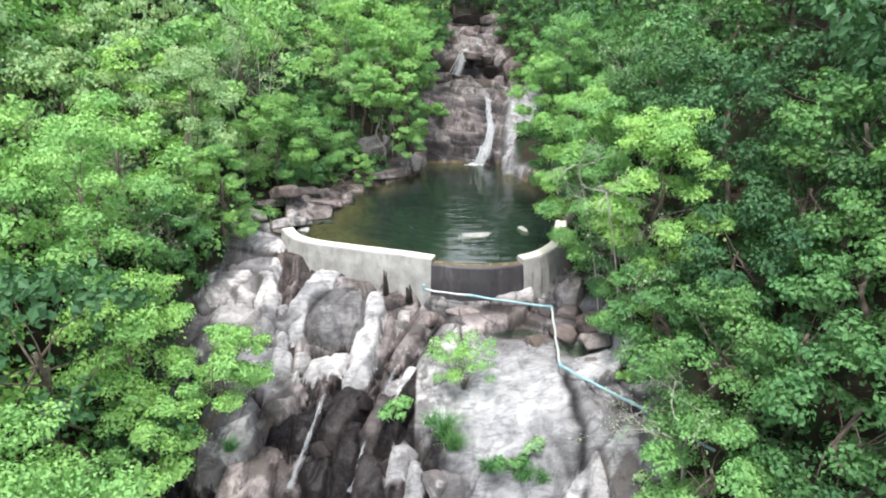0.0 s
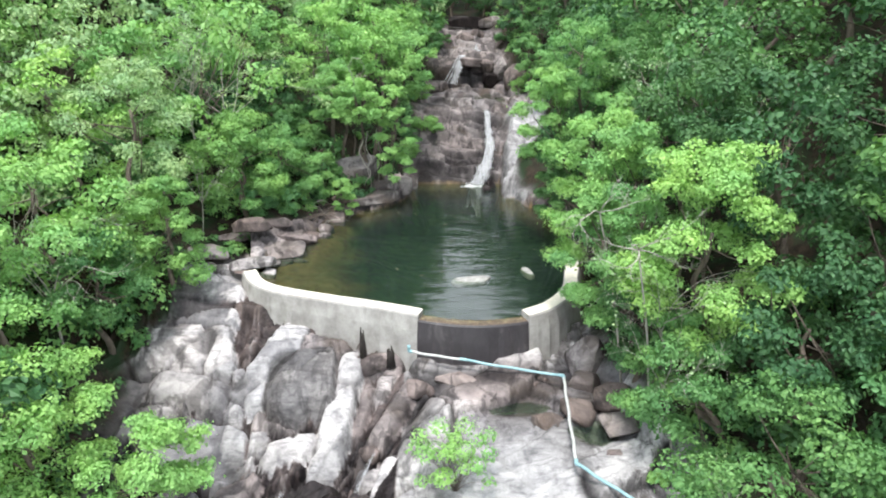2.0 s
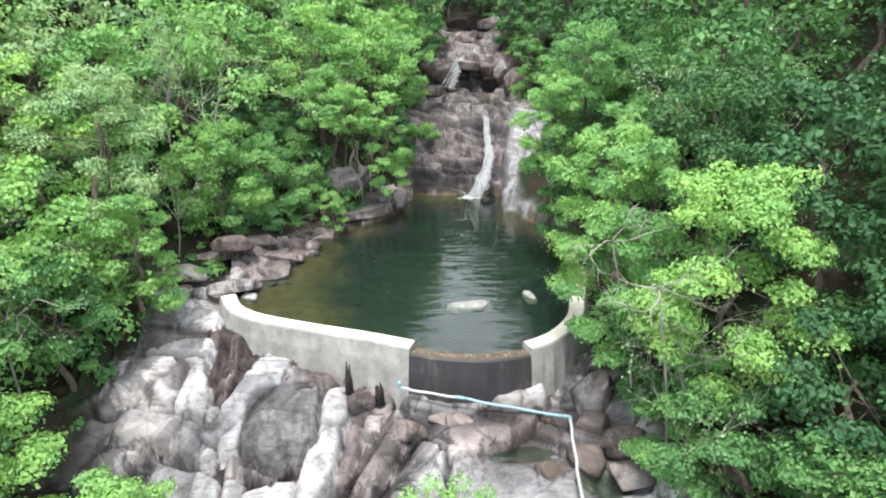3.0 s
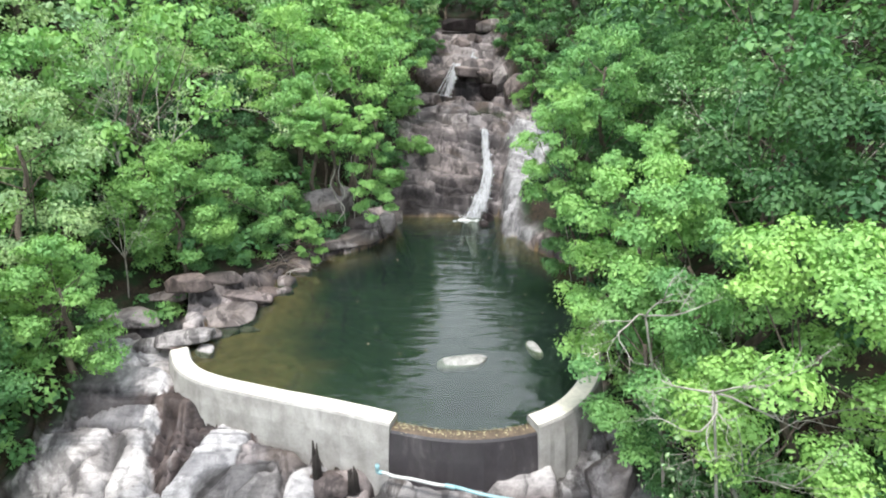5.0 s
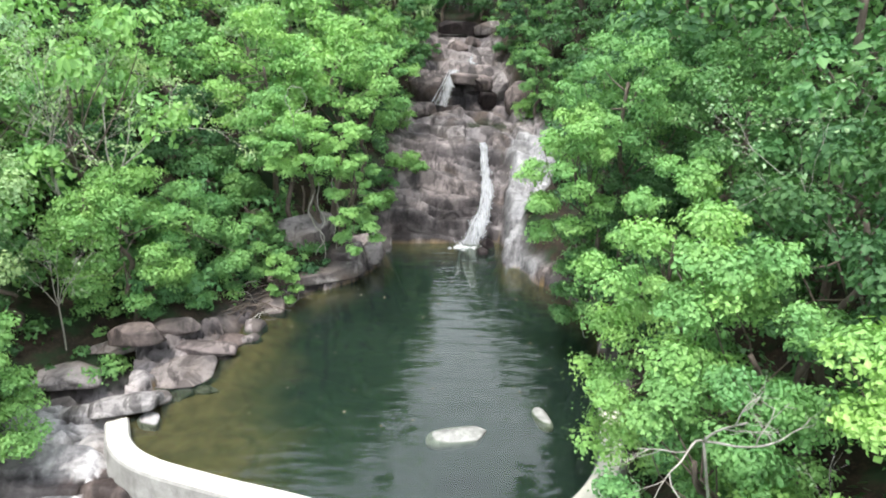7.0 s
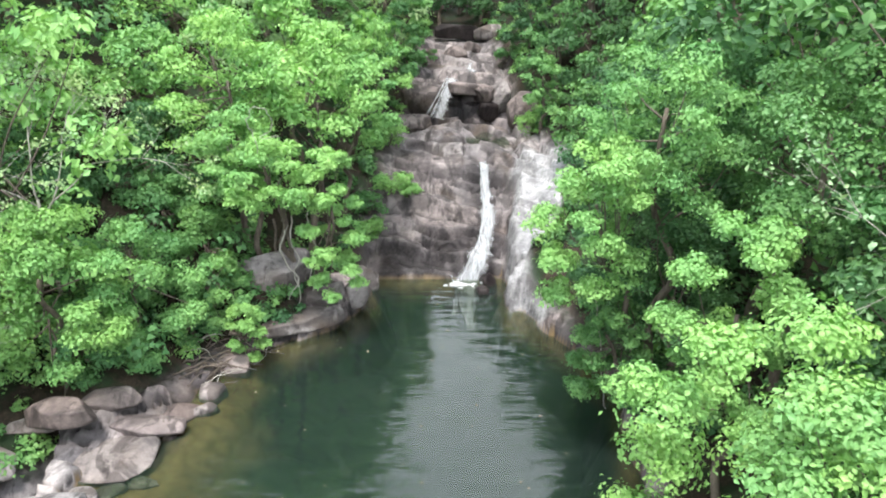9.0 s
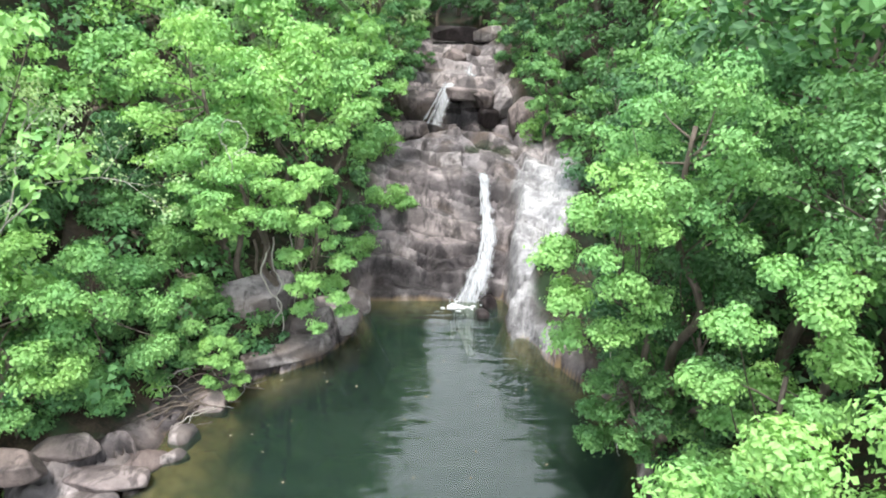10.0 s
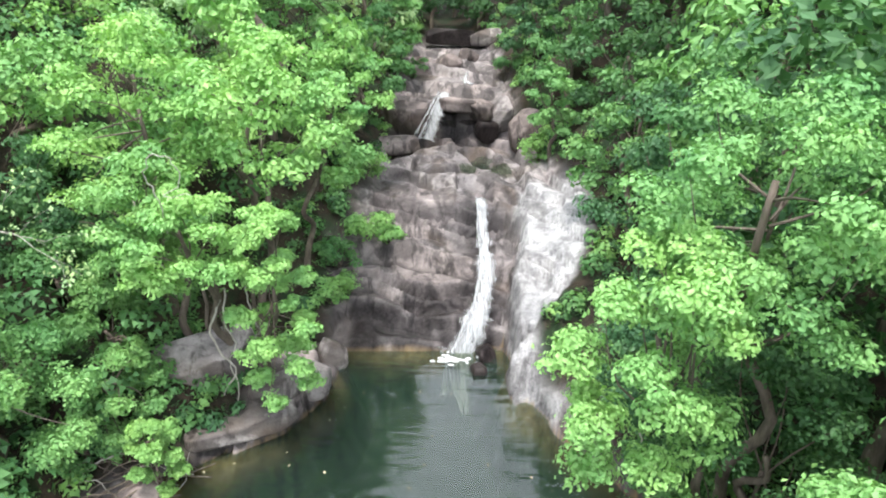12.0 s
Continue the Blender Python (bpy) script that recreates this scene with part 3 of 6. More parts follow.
def water_material():
    n = Nodes("pool_water", 0.04)
    geo = n.node("ShaderNodeNewGeometry")
    rip = n.node("ShaderNodeMapping")
    rip.inputs["Scale"].default_value = (0.40, 1.7, 1.0)
    n.link(geo.outputs["Position"], rip.inputs["Vector"])
    w = n.node("ShaderNodeTexNoise", Scale=1.35, Detail=2.0, Roughness=0.5, Distortion=0.5)
    n.link(rip.outputs["Vector"], w.inputs["Vector"])
    bumped = n.node("ShaderNodeBump", Strength=0.34, Distance=0.085)
    n.link(w.outputs["Fac"], bumped.inputs["Height"])
    gloss = n.node("ShaderNodeBsdfGlossy", Roughness=0.025)
    n.link(bumped.outputs["Normal"], gloss.inputs["Normal"])
    clear = n.node("ShaderNodeBsdfTransparent")
    clear.inputs["Color"].default_value = (0.80, 0.88, 0.74, 1)
    body = n.node("ShaderNodeBsdfDiffuse")
    body.inputs["Color"].default_value = (0.036, 0.062, 0.052, 1)
    inner = n.node("ShaderNodeMixShader", Fac=0.25)
    n.link(clear.outputs[0], inner.inputs[1])
    n.link(body.outputs[0], inner.inputs[2])
    fres = n.node("ShaderNodeFresnel", IOR=1.66)
    n.link(bumped.outputs["Normal"], fres.inputs["Normal"])
    ms = n.node("ShaderNodeMixShader")
    n.link(fres.outputs[0], ms.inputs[0])
    n.link(inner.outputs[0], ms.inputs[1])
    n.link(gloss.outputs[0], ms.inputs[2])
    n.link(ms.outputs[0], n.t.nodes["Material Output"].inputs["Surface"])
    return n.mat


def whitewater_material():
    n = Nodes("falling_water", 0.5)
    v = n.noise(9, 5, 0.6, (1.6, 0.3, 0.3))
    n.colour(n.ramp(v, [(0.35, (0.42, 0.44, 0.47)), (0.62, (0.62, 0.63, 0.65))]))
    clear = n.node("ShaderNodeBsdfTransparent")
    ms = n.node("ShaderNodeMixShader")
    thread = n.noise(13, 4, 0.6, (1.5, 0.16, 0.16), 0.4)
    torn = n.math("ADD", n.math("MULTIPLY", n.attr("cover"), 0.7), n.math("MULTIPLY", n.math("SUBTRACT", thread, 0.5), 1.1))
    n.link(n.math("MULTIPLY", n.grey(torn, 0.10, 0.98), 0.86), ms.inputs[0])
    n.link(clear.outputs[0], ms.inputs[1])
    n.link(n.bsdf.outputs[0], ms.inputs[2])
    n.link(ms.outputs[0], n.t.nodes["Material Output"].inputs["Surface"])
    return n.mat


M_GROUND = ground_material()
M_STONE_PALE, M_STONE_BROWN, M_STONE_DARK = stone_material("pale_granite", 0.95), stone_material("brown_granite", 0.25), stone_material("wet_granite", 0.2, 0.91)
M_WASHED = plain_material("washed_granite", (0.33, 0.325, 0.305), 0.6, 0.45)
M_STONE_GREY = stone_material("grey_granite", 0.6)
M_STONE_VIOLET = stone_material("violet_granite", 0.12, 0.25)
LEAVES = {
    "bright": leaf_material("bright_leaves", (0.160, 0.338, 0.118), (0.205, 0.410, 0.144), (0.258, 0.482, 0.180)),
    "mid": leaf_material("green_leaves", (0.088, 0.212, 0.080), (0.115, 0.266, 0.098), (0.153, 0.326, 0.124)),
    # deep green, also given to crowns whose darkness is really shade
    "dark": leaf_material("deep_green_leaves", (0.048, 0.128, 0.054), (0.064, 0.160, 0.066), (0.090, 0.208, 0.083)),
    # the bright leaf colour raised, mainly to put light on the left crowns
    "brightened": leaf_material("lush_leaves", (0.232, 0.435, 0.140), (0.282, 0.512, 0.168), (0.340, 0.584, 0.208)),
    "pale": leaf_material("pale_leaves", (0.258, 0.405, 0.210), (0.314, 0.474, 0.250), (0.376, 0.538, 0.296)),
}
M_BARK = bark_material("brown_bark", (0.06, 0.045, 0.035), (0.20, 0.16, 0.13))
M_PALE_BARK = bark_material("pale_bark", (0.22, 0.20, 0.17), (0.50, 0.47, 0.42))
M_CONCRETE, M_STAINED = concrete_material("concrete", False), concrete_material("wet_stained_concrete", True)
M_CREST = plain_material("worn_crest_concrete", (0.70, 0.66, 0.56), 0.85, 0.18)
M_SILL = plain_material("silted_sill", (0.13, 0.095, 0.065), 0.7, 0.5)
M_PIPE = plain_material("pale_blue_plastic", (0.25, 0.42, 0.46), 0.35, 0.2)
M_PIPE_WHITE = plain_material("weathered_white_plastic", (0.50, 0.51, 0.50), 0.4, 0.2)
M_FOAM = plain_material("foam", (0.62, 0.63, 0.64), 0.6, 0.2)
M_WATER, M_FALL = water_material(), whitewater_material()


# ---- the ground ----
def sheet(xs, ys, fine):
    X, Y = np.meshgrid(xs, ys)
    Z = land(X, Y, fine)
    nx, ny = len(xs), len(ys)
    i = (np.arange(ny - 1)[:, None] * nx + np.arange(nx - 1)[None, :]).ravel()
    return np.c_[X.ravel(), Y.ravel(), Z.ravel()], np.c_[i, i + 1, i + nx + 1, i + nx]


def stretch(a, b, step, out_a, out_b, n=26):
    """Even steps between a and b, widening ones out to both ends."""
    mid = np.arange(a, b + step / 2, step)
    u = np.linspace(0, 1, n + 1)[1:]
    low = a - (step * 4 * u * n + (a - out_a - step * 4 * n) * u**4)
    high = b + (step * 4 * u * n + (out_b - b - step * 4 * n) * u**4)
    return np.r_[low[::-1], mid, high]


def build_ground():
    xs, ys = stretch(-11.5, 8.5, 0.075, -1500, 1500), stretch(10.0, 62.0, 0.088, -900, 1500, 34)
    ys = np.r_[ys[ys < 14.5], np.arange(14.5, 27.0, 0.066), np.arange(27.0, 40.4, 0.13), np.arange(40.4, 57.0, 0.06), ys[ys > 57.0]]
    verts, faces = sheet(xs, ys, True)
    me = mesh_of("ground", verts, faces, M_GROUND)
    x, y, z = verts.T
    rock = rockiness(x, y)
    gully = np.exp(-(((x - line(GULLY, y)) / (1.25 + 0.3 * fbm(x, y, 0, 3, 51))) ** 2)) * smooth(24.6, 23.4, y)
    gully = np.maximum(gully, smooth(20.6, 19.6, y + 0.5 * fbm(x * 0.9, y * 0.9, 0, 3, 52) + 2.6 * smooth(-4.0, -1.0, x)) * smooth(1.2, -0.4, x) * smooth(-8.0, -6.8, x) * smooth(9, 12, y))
    gully = np.maximum(gully, 0.95 * np.exp(-(((x - 4.35 - 0.05 * (19 - y) - 0.12 * fbm(x * 0.0 + 3, y * 1.5, 0, 3, 58)) / 0.20) ** 2)) * smooth(19.8, 19.0, y))
    gully = np.maximum(gully, 0.8 * bump(x, y, 1.6, 23.3, 2.6, 0.55))
    fall = np.exp(-(((x - 3.05) / 0.85) ** 2)) * smooth(40.5, 41.5, y) * smooth(48, 46, y)
    # the hollow behind the second fall is darkened by the wet colour
    fall = np.maximum(fall, bump(x, y, 2.2, 54.3, 1.7, 0.55))
    fall = np.maximum(fall, 0.95 * smooth(1.9, 0.7, z + 0.5 * fbm(x * 0.8, y * 0.8, 0, 3, 55)) * smooth(40.6, 41.2, y) * smooth(-0.6, 0.4, x) * smooth(3.6, 3.2, x) * smooth(44, 42, y))
    fall = np.maximum(fall * 0.8, 0.9 * bump(x, y, 4.25, 40.3, 0.30, 0.26))
    foot = smooth(2.0, 1.05, z + 0.35 * fbm(x * 1.1, y * 1.1, 0, 3, 59) + 0.25 * smooth(0.6, -0.8, x)) * smooth(41.0, 41.3, y) * smooth(45, 43.5, y) * smooth(-1.6, -1.0, x) * smooth(3.8, 3.4, x)
    fall = np.maximum(fall, 0.85 * foot)
    shore = smooth(0.22, 0.02, z) * smooth(0.0, 0.4, behind_dam(x, y)) * smooth(42, 41, y)
    wet = np.clip(np.maximum(np.maximum(gully, fall), 0.7 * shore), 0, 1) * smooth(-0.35, 0.15, fbm(x * 1.2, y * 1.2, 0, 4, 53) + 0.25)
    ramp_on = smooth(3.4, 3.8, x - 0.15 * (y - 39.5) + 0.3 * fbm(x * 0.9, y * 0.9, 0, 3, 71)) * smooth(37, 38, y) * smooth(50, 46.5, y)
    pale = np.maximum(smooth(29.5, 26.5, y) * 0.98, ramp_on * 1.0) + 0.12 * fbm(x * 0.5, y * 0.5, 0, 3, 54)
    grey_face = smooth(40.8, 41.6, y) * (0.14 + 0.24 * smooth(0.1, 0.7, 0.5 + 0.9 * fbm(x * 0.55, y * 0.55, 0, 3, 56)) + 0.12 * smooth(46, 48, y) * smooth(53, 52, y))
    pale = np.clip(np.maximum(pale, np.maximum(grey_face, 0.25)), 0, 1)
    _, mass_pale, mass_wet_dark, crease = bedrock(x, y, rough_land(x, y))
    below = (y < 27.9) & (behind_dam(x, y) < -0.1) & (x < 1.2)
    bare = below & (mass_pale < 0) & (x < -1.0)
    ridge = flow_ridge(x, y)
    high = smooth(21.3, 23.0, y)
    # gaps between the masses are less pale and darkened by the wet colour
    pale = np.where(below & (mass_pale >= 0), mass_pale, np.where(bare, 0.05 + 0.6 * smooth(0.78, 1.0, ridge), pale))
    wet = np.where(below & (mass_pale >= 0), np.maximum(mass_wet_dark, 0.15 * wet), np.where(bare, np.clip(1.5 - 1.05 * ridge, 0, 1) * (1 - 0.22 * high), wet))
    pale = np.where(bare & (x < -8.2), 0.8, pale)
    lip = bump(x, y, -9.1, 28.0, 1.7, 1.3) * smooth(-7.3, -7.8, x)
    pale = np.maximum(pale, 0.9 * smooth(0.2, 0.6, lip))
    wet = wet * (1 - lip)
    slab0 = np.exp(-(((x - 2.4) / 2.3) ** 4) - ((y - 18.6) / 3.0) ** 4)
    clean = np.clip(np.maximum(slab0, np.where(below, np.clip(4 * (mass_pale - 0.72), 0, 1), 0.0) * 0.82), 0, 1)
    clean = np.maximum(clean, np.maximum(0.6 * ramp_on, 0.75 * lip))
    pale = pale * (1 - 0.75 * np.clip(1.3 * bump(x, y, 2.2, 22.9, 2.5, 0.95), 0, 1) * (behind_dam(x, y) < 0))
    pale = np.maximum(pale, 0.62 * bump(x, y, -8.2, 30.3, 2.4, 2.0))
    # near-black line where two masses meet in a crease
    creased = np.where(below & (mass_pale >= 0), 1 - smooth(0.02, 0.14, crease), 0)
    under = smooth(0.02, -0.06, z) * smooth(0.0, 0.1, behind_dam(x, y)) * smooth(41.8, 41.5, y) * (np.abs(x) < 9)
    # the painted dimming grows with depth
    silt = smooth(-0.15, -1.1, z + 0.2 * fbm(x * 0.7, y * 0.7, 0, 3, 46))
    gap, pick, _, _, gap2, pick2, _, _ = joints(x, y)
    slab = np.exp(-(((x - 2.6) / 2.6) ** 2) - ((y - 18.5) / 3.0) ** 2) * smooth(26, 24, y)
    calm = (1 - 0.95 * slab) * (1 - 0.75 * ramp_on)
    broken = 0.5 + 0.5 * fbm(x * 0.6, y * 0.6, 0, 3, 81)
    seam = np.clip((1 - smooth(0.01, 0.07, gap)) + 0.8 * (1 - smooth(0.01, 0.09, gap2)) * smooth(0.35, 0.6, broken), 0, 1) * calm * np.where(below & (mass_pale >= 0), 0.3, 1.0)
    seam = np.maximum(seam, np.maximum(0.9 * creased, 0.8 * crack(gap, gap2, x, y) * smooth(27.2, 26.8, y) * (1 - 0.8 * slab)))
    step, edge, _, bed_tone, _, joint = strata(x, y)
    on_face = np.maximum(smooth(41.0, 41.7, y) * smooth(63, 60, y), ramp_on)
    # near-black lines at the foot of each course and along its side joints
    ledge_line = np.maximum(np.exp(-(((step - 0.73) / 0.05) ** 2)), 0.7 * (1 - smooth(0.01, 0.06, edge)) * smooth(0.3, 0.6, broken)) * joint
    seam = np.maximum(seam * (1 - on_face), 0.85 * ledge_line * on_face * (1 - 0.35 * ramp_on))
    tone = 0.5 + ((pick - 0.5) * 0.95 * calm + (pick2 - 0.5) * 0.35 * calm) * (1 - on_face) + (bed_tone - 0.5) * 0.6 * on_face * (1 - 0.6 * ramp_on)
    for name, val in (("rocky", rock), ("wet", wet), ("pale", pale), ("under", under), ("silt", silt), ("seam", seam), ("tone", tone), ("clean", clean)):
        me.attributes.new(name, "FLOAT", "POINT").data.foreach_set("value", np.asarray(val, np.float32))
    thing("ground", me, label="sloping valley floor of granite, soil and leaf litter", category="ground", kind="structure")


build_ground()


# ---- the pool ----
def build_pool():
    us, ys = np.linspace(0, 1, 40), np.linspace(0, 1, 44)
    U, V = np.meshgrid(us, ys)
    nx = len(us)
    X = -7.35 + U * 13.6
    near = np.interp(X, [k[0] for k in CREST], [k[1] for k in CREST]) + 0.1
    Y = near + V * (42.0 - near)
    X = X + V * (U - 0.4) * 1.2
    i = (np.arange(len(ys) - 1)[:, None] * nx + np.arange(nx - 1)[None, :]).ravel()
    me = mesh_of("water", np.c_[X.ravel(), Y.ravel(), np.zeros(X.size)], np.c_[i, i + 1, i + nx + 1, i + nx], M_WATER)
    thing("water", me, label="still dark green water of the dammed pool", category="water", kind="structure")


build_pool()


def wall_mesh(name, way, half, foot, material, tops, crest):
    """A wall swept along a way of points: a crest with worn edges, a face that leans out towards its foot."""
    p = np.array([(q[0], q[1]) for q in way])
    t = np.gradient(p, axis=0)
    t /= np.linalg.norm(t, axis=1)[:, None]
    out = np.c_[t[:, 1], -t[:, 0]]
    rows = []
    for k in range(len(p)):
        top = tops[k]
        wob = 0.02 * math.sin(k * 1.7) + 0.012 * math.sin(k * 4.1)
        prof = ((-half, foot), (-half, top - 0.05), (-half + 0.04, top), (half - 0.05, top + 0.01), (half, top - 0.05), (half + 0.10 + wob, top - 0.6), (half + 0.28 + wob, foot))
        rows.append([(p[k][0] + out[k][0] * o, p[k][1] + out[k][1] * o, z) for o, z in prof])
    n = 7
    verts = np.array(rows).reshape(-1, 3)
    faces = [[i * n + j, (i + 1) * n + j, (i + 1) * n + (j + 1) % n, i * n + (j + 1) % n] for i in range(len(p) - 1) for j in range(n)]
    faces += [list(range(n)), [(len(p) - 1) * n + j for j in range(n)][::-1]]
    me = mesh_of(name, verts, faces, material, flat=True)
    me.materials.append(crest)
    for f in me.polygons:
        if abs(f.normal.z) > 0.75 and f.center.z > -1.0:
            f.material_index = 1
    return me


def build_dam():
    dam = thing("dam", None, label="low curved concrete dam with a dark wet spillway", category="dam", kind="structure")
    c = spline([(q[0], q[1], q[2]) for q in CREST], 8)
    left = [q for q in c if q[0] < -0.40]
    right = [q for q in c if q[0] > 3.28]
    mid = [(-0.46, left[-1][1], 0)] + [q for q in c if -0.38 < q[0] < 3.26] + [(right[0][0] + 0.03, right[0][1] + 0.01, 0)]
    part("side_wall", wall_mesh("side_wall", left, 0.29, -2.4, M_CONCRETE, [q[2] for q in left], M_CREST), dam, "weathered pale concrete wall")
    part("spillway", wall_mesh("spillway", mid, 0.25, -2.4, M_STAINED, [-0.04] * len(mid), M_SILL), dam, "dark water-stained concrete spillway")
    part("side_wall", wall_mesh("side_wall", right, 0.29, -2.4, M_CONCRETE, [q[2] for q in right], M_CREST), dam, "weathered pale concrete wall")


build_dam()


def build_pipe():
    pipe = thing("water_pipe", None, label="long blue and white plastic pipe across rock below the dam", category="pipe")
    pts = [(-0.80, 24.20, -1.02), (1.10, 23.71, -1.06), (4.40, 22.85, -1.15), (4.10, 18.95, -1.42), (6.12, 17.06, -1.62), (8.2, 15.3, -2.1)]
    for a, b, mat in zip(pts, pts[1:], (M_PIPE_WHITE, M_PIPE, M_PIPE_WHITE, M_PIPE, M_PIPE)):
        n = 9
        way = [tuple(Vector(a).lerp(Vector(b), k / n) + Vector((0.02 * math.sin(k * 2.1), 0.02 * math.cos(k * 1.3), -0.03 * math.sin(math.pi * k / n)))) for k in range(n + 1)]
        part("pipe_length", mesh_of("pipe_length", *tube(way, 0.047, 10), mat), pipe)
    for k, p in enumerate(pts[:5]):
        d = (Vector(pts[k + 1]) - Vector(p)).normalized() * 0.13
        e = (Vector(p) - Vector(pts[k - 1])).normalized() * 0.13 if k else Vector((0, 0.0, -0.22))
        part("elbow", mesh_of("elbow", *tube(spline([tuple(Vector(p) - e), p, tuple(Vector(p) + d)], 4), 0.06, 10), M_PIPE), pipe)


build_pipe()


# ---- boulders ----
def boulder_mesh(name, size, seed, material, cuts=7, boxy=4.5):
    """A block of granite with worn edges and broken faces."""
    rnd = random.Random(seed)
    bm = bmesh.new()
    bmesh.ops.create_icosphere(bm, subdivisions=4 if max(size) > 0.75 else 3, radius=1.0)
    v = np.array([q.co[:] for q in bm.verts])
    f = [[q.index for q in face.verts] for face in bm.faces]
    bm.free()
    v = v / ((np.abs(v) ** boxy).sum(1) ** (1 / boxy))[:, None] * 0.93
    for _ in range(cuts):
        d = Vector((rnd.uniform(-1, 1), rnd.uniform(-1, 1), rnd.uniform(-0.3, 1))).normalized()
        over = v @ np.array(d) - rnd.uniform(0.62, 0.95)
        v = v - np.maximum(over, 0)[:, None] * np.array(d) * 0.96
    v = v * (1 + 0.06 * fbm(v[:, 0] * 1.2 + seed, v[:, 1] * 1.2, v[:, 2] * 1.2, 3, seed)[:, None])
    v = v * (1 + 0.016 * fbm(v[:, 0] * 5 + seed, v[:, 1] * 5, v[:, 2] * 5, 3, seed + 5)[:, None])
    return mesh_of(name, v * np.array(size), f, material)


def boulder(x, y, size, turn, seed, material, label, sink=0.3, tip=(0, 0), name="boulder"):
    z = height(x, y) + size[2] * (1 - 2 * sink)
    ob = thing(name, boulder_mesh(name, size, seed, material, 6, 6.5), label=label, category="rock", group="boulders by the stream")
    ob.matrix_world = pose(x, y, z, tip[0], tip[1], turn)
    return ob


# rocks on the shallow shore at the end of the dam: place, half sizes, turn
SHORE = ((-6.2, 31.75, 0.85, 0.42, 0.26, 12, "b"), (-6.85, 30.75, 1.05, 0.62, 0.24, 4, "g"), (-8.1, 31.35, 0.95, 0.42, 0.40, -16, "v"), (-8.25, 29.75, 1.0, 0.42, 0.40, 4, "v"), (-9.9, 30.6, 0.8, 0.55, 0.32, 20, "g"),
         (-7.5, 29.0, 0.85, 0.40, 0.28, 5, "t"), (-7.0, 29.55, 0.45, 0.34, 0.22, -25, "t"), (-8.75, 28.9, 0.50, 0.40, 0.30, 40, "t"), (-9.7, 29.3, 0.6, 0.42, 0.34, 0, "g"), (-6.45, 29.95, 0.36, 0.24, 0.16, 50, "g"),
         (-9.2, 32.0, 0.7, 0.4, 0.30, 15, "g"), (-5.75, 32.65, 0.62, 0.30, 0.30, 34, "v"), (-7.2, 32.15, 0.7, 0.35, 0.28, 10, "b"), (-5.35, 33.7, 0.42, 0.34, 0.42, 60, "g"), (-5.1, 35.1, 0.5, 0.4, 0.45, 10, "b"),
         (-5.75, 30.25, 0.34, 0.16, 0.12, 0, "g"), (-8.1, 28.2, 0.6, 0.42, 0.30, 10, "t"), (-6.8, 28.7, 0.34, 0.28, 0.2, 0, "t"), (-10.6, 29.6, 0.6, 0.5, 0.35, 30, "t"), (-5.2, 32.9, 0.4, 0.2, 0.26, 50, "g"))
SHORE_STONES = {"b": (M_STONE_BROWN, "angular brown granite slab on the pool's shore"), "g": (M_STONE_GREY, "angular grey granite slab on the pool's shore"),
                "t": (M_STONE_PALE, "pale sandy granite block beside the dam's end"), "v": (M_STONE_VIOLET, "flat violet-grey granite slab on the pool's shore")}
for k, (bx, by, sx, sy, sz, turn, kind) in enumerate(SHORE):
    ob = thing("boulder", boulder_mesh("boulder", (sx * 1.15, sy * 1.25, sz * 0.8), 100 + k, SHORE_STONES[kind][0], 11, 8.0), label=SHORE_STONES[kind][1], category="rock", group="boulders by the stream")
    ob.matrix_world = pose(bx, by, height(bx, by) + sz * 0.8 * 0.3, 9 * math.sin(k * 2.3), 9 * math.cos(k * 1.7), turn)

# outcrops under the vine tree on the far shore, and by the foot of the fall
for k, (bx, by, sx, sy, sz, turn) in enumerate(((-3.3, 37.2, 1.5, 0.6, 0.28, 22), (-4.6, 38.4, 1.5, 0.9, 0.75, 15), (-1.75, 38.9, 0.45, 0.6, 0.5, 0), (-1.6, 40.7, 0.45, 0.5, 0.6, 30), (-2.6, 38.2, 0.8, 0.5, 0.35, 60))):
    boulder(bx, by, (sx, sy, sz), turn, 140 + k, M_STONE_GREY, "grey granite outcrop at the pool's edge", 0.42)
for k, (bx, by, bz, sx, sy, sz, turn) in enumerate(((3.2, 41.2, -0.05, 0.32, 0.5, 0.42, 10), (2.9, 40.4, -0.1, 0.3, 0.4, 0.35, 0))):
    ob = thing("boulder", boulder_mesh("boulder", (sx, sy, sz), 150 + k, M_STONE_DARK, 6, 6.0), label="dark wet boulder at the foot of the waterfall", category="rock", group="boulders by the stream")
    ob.matrix_world = pose(bx, by, bz, 0, 0, turn)

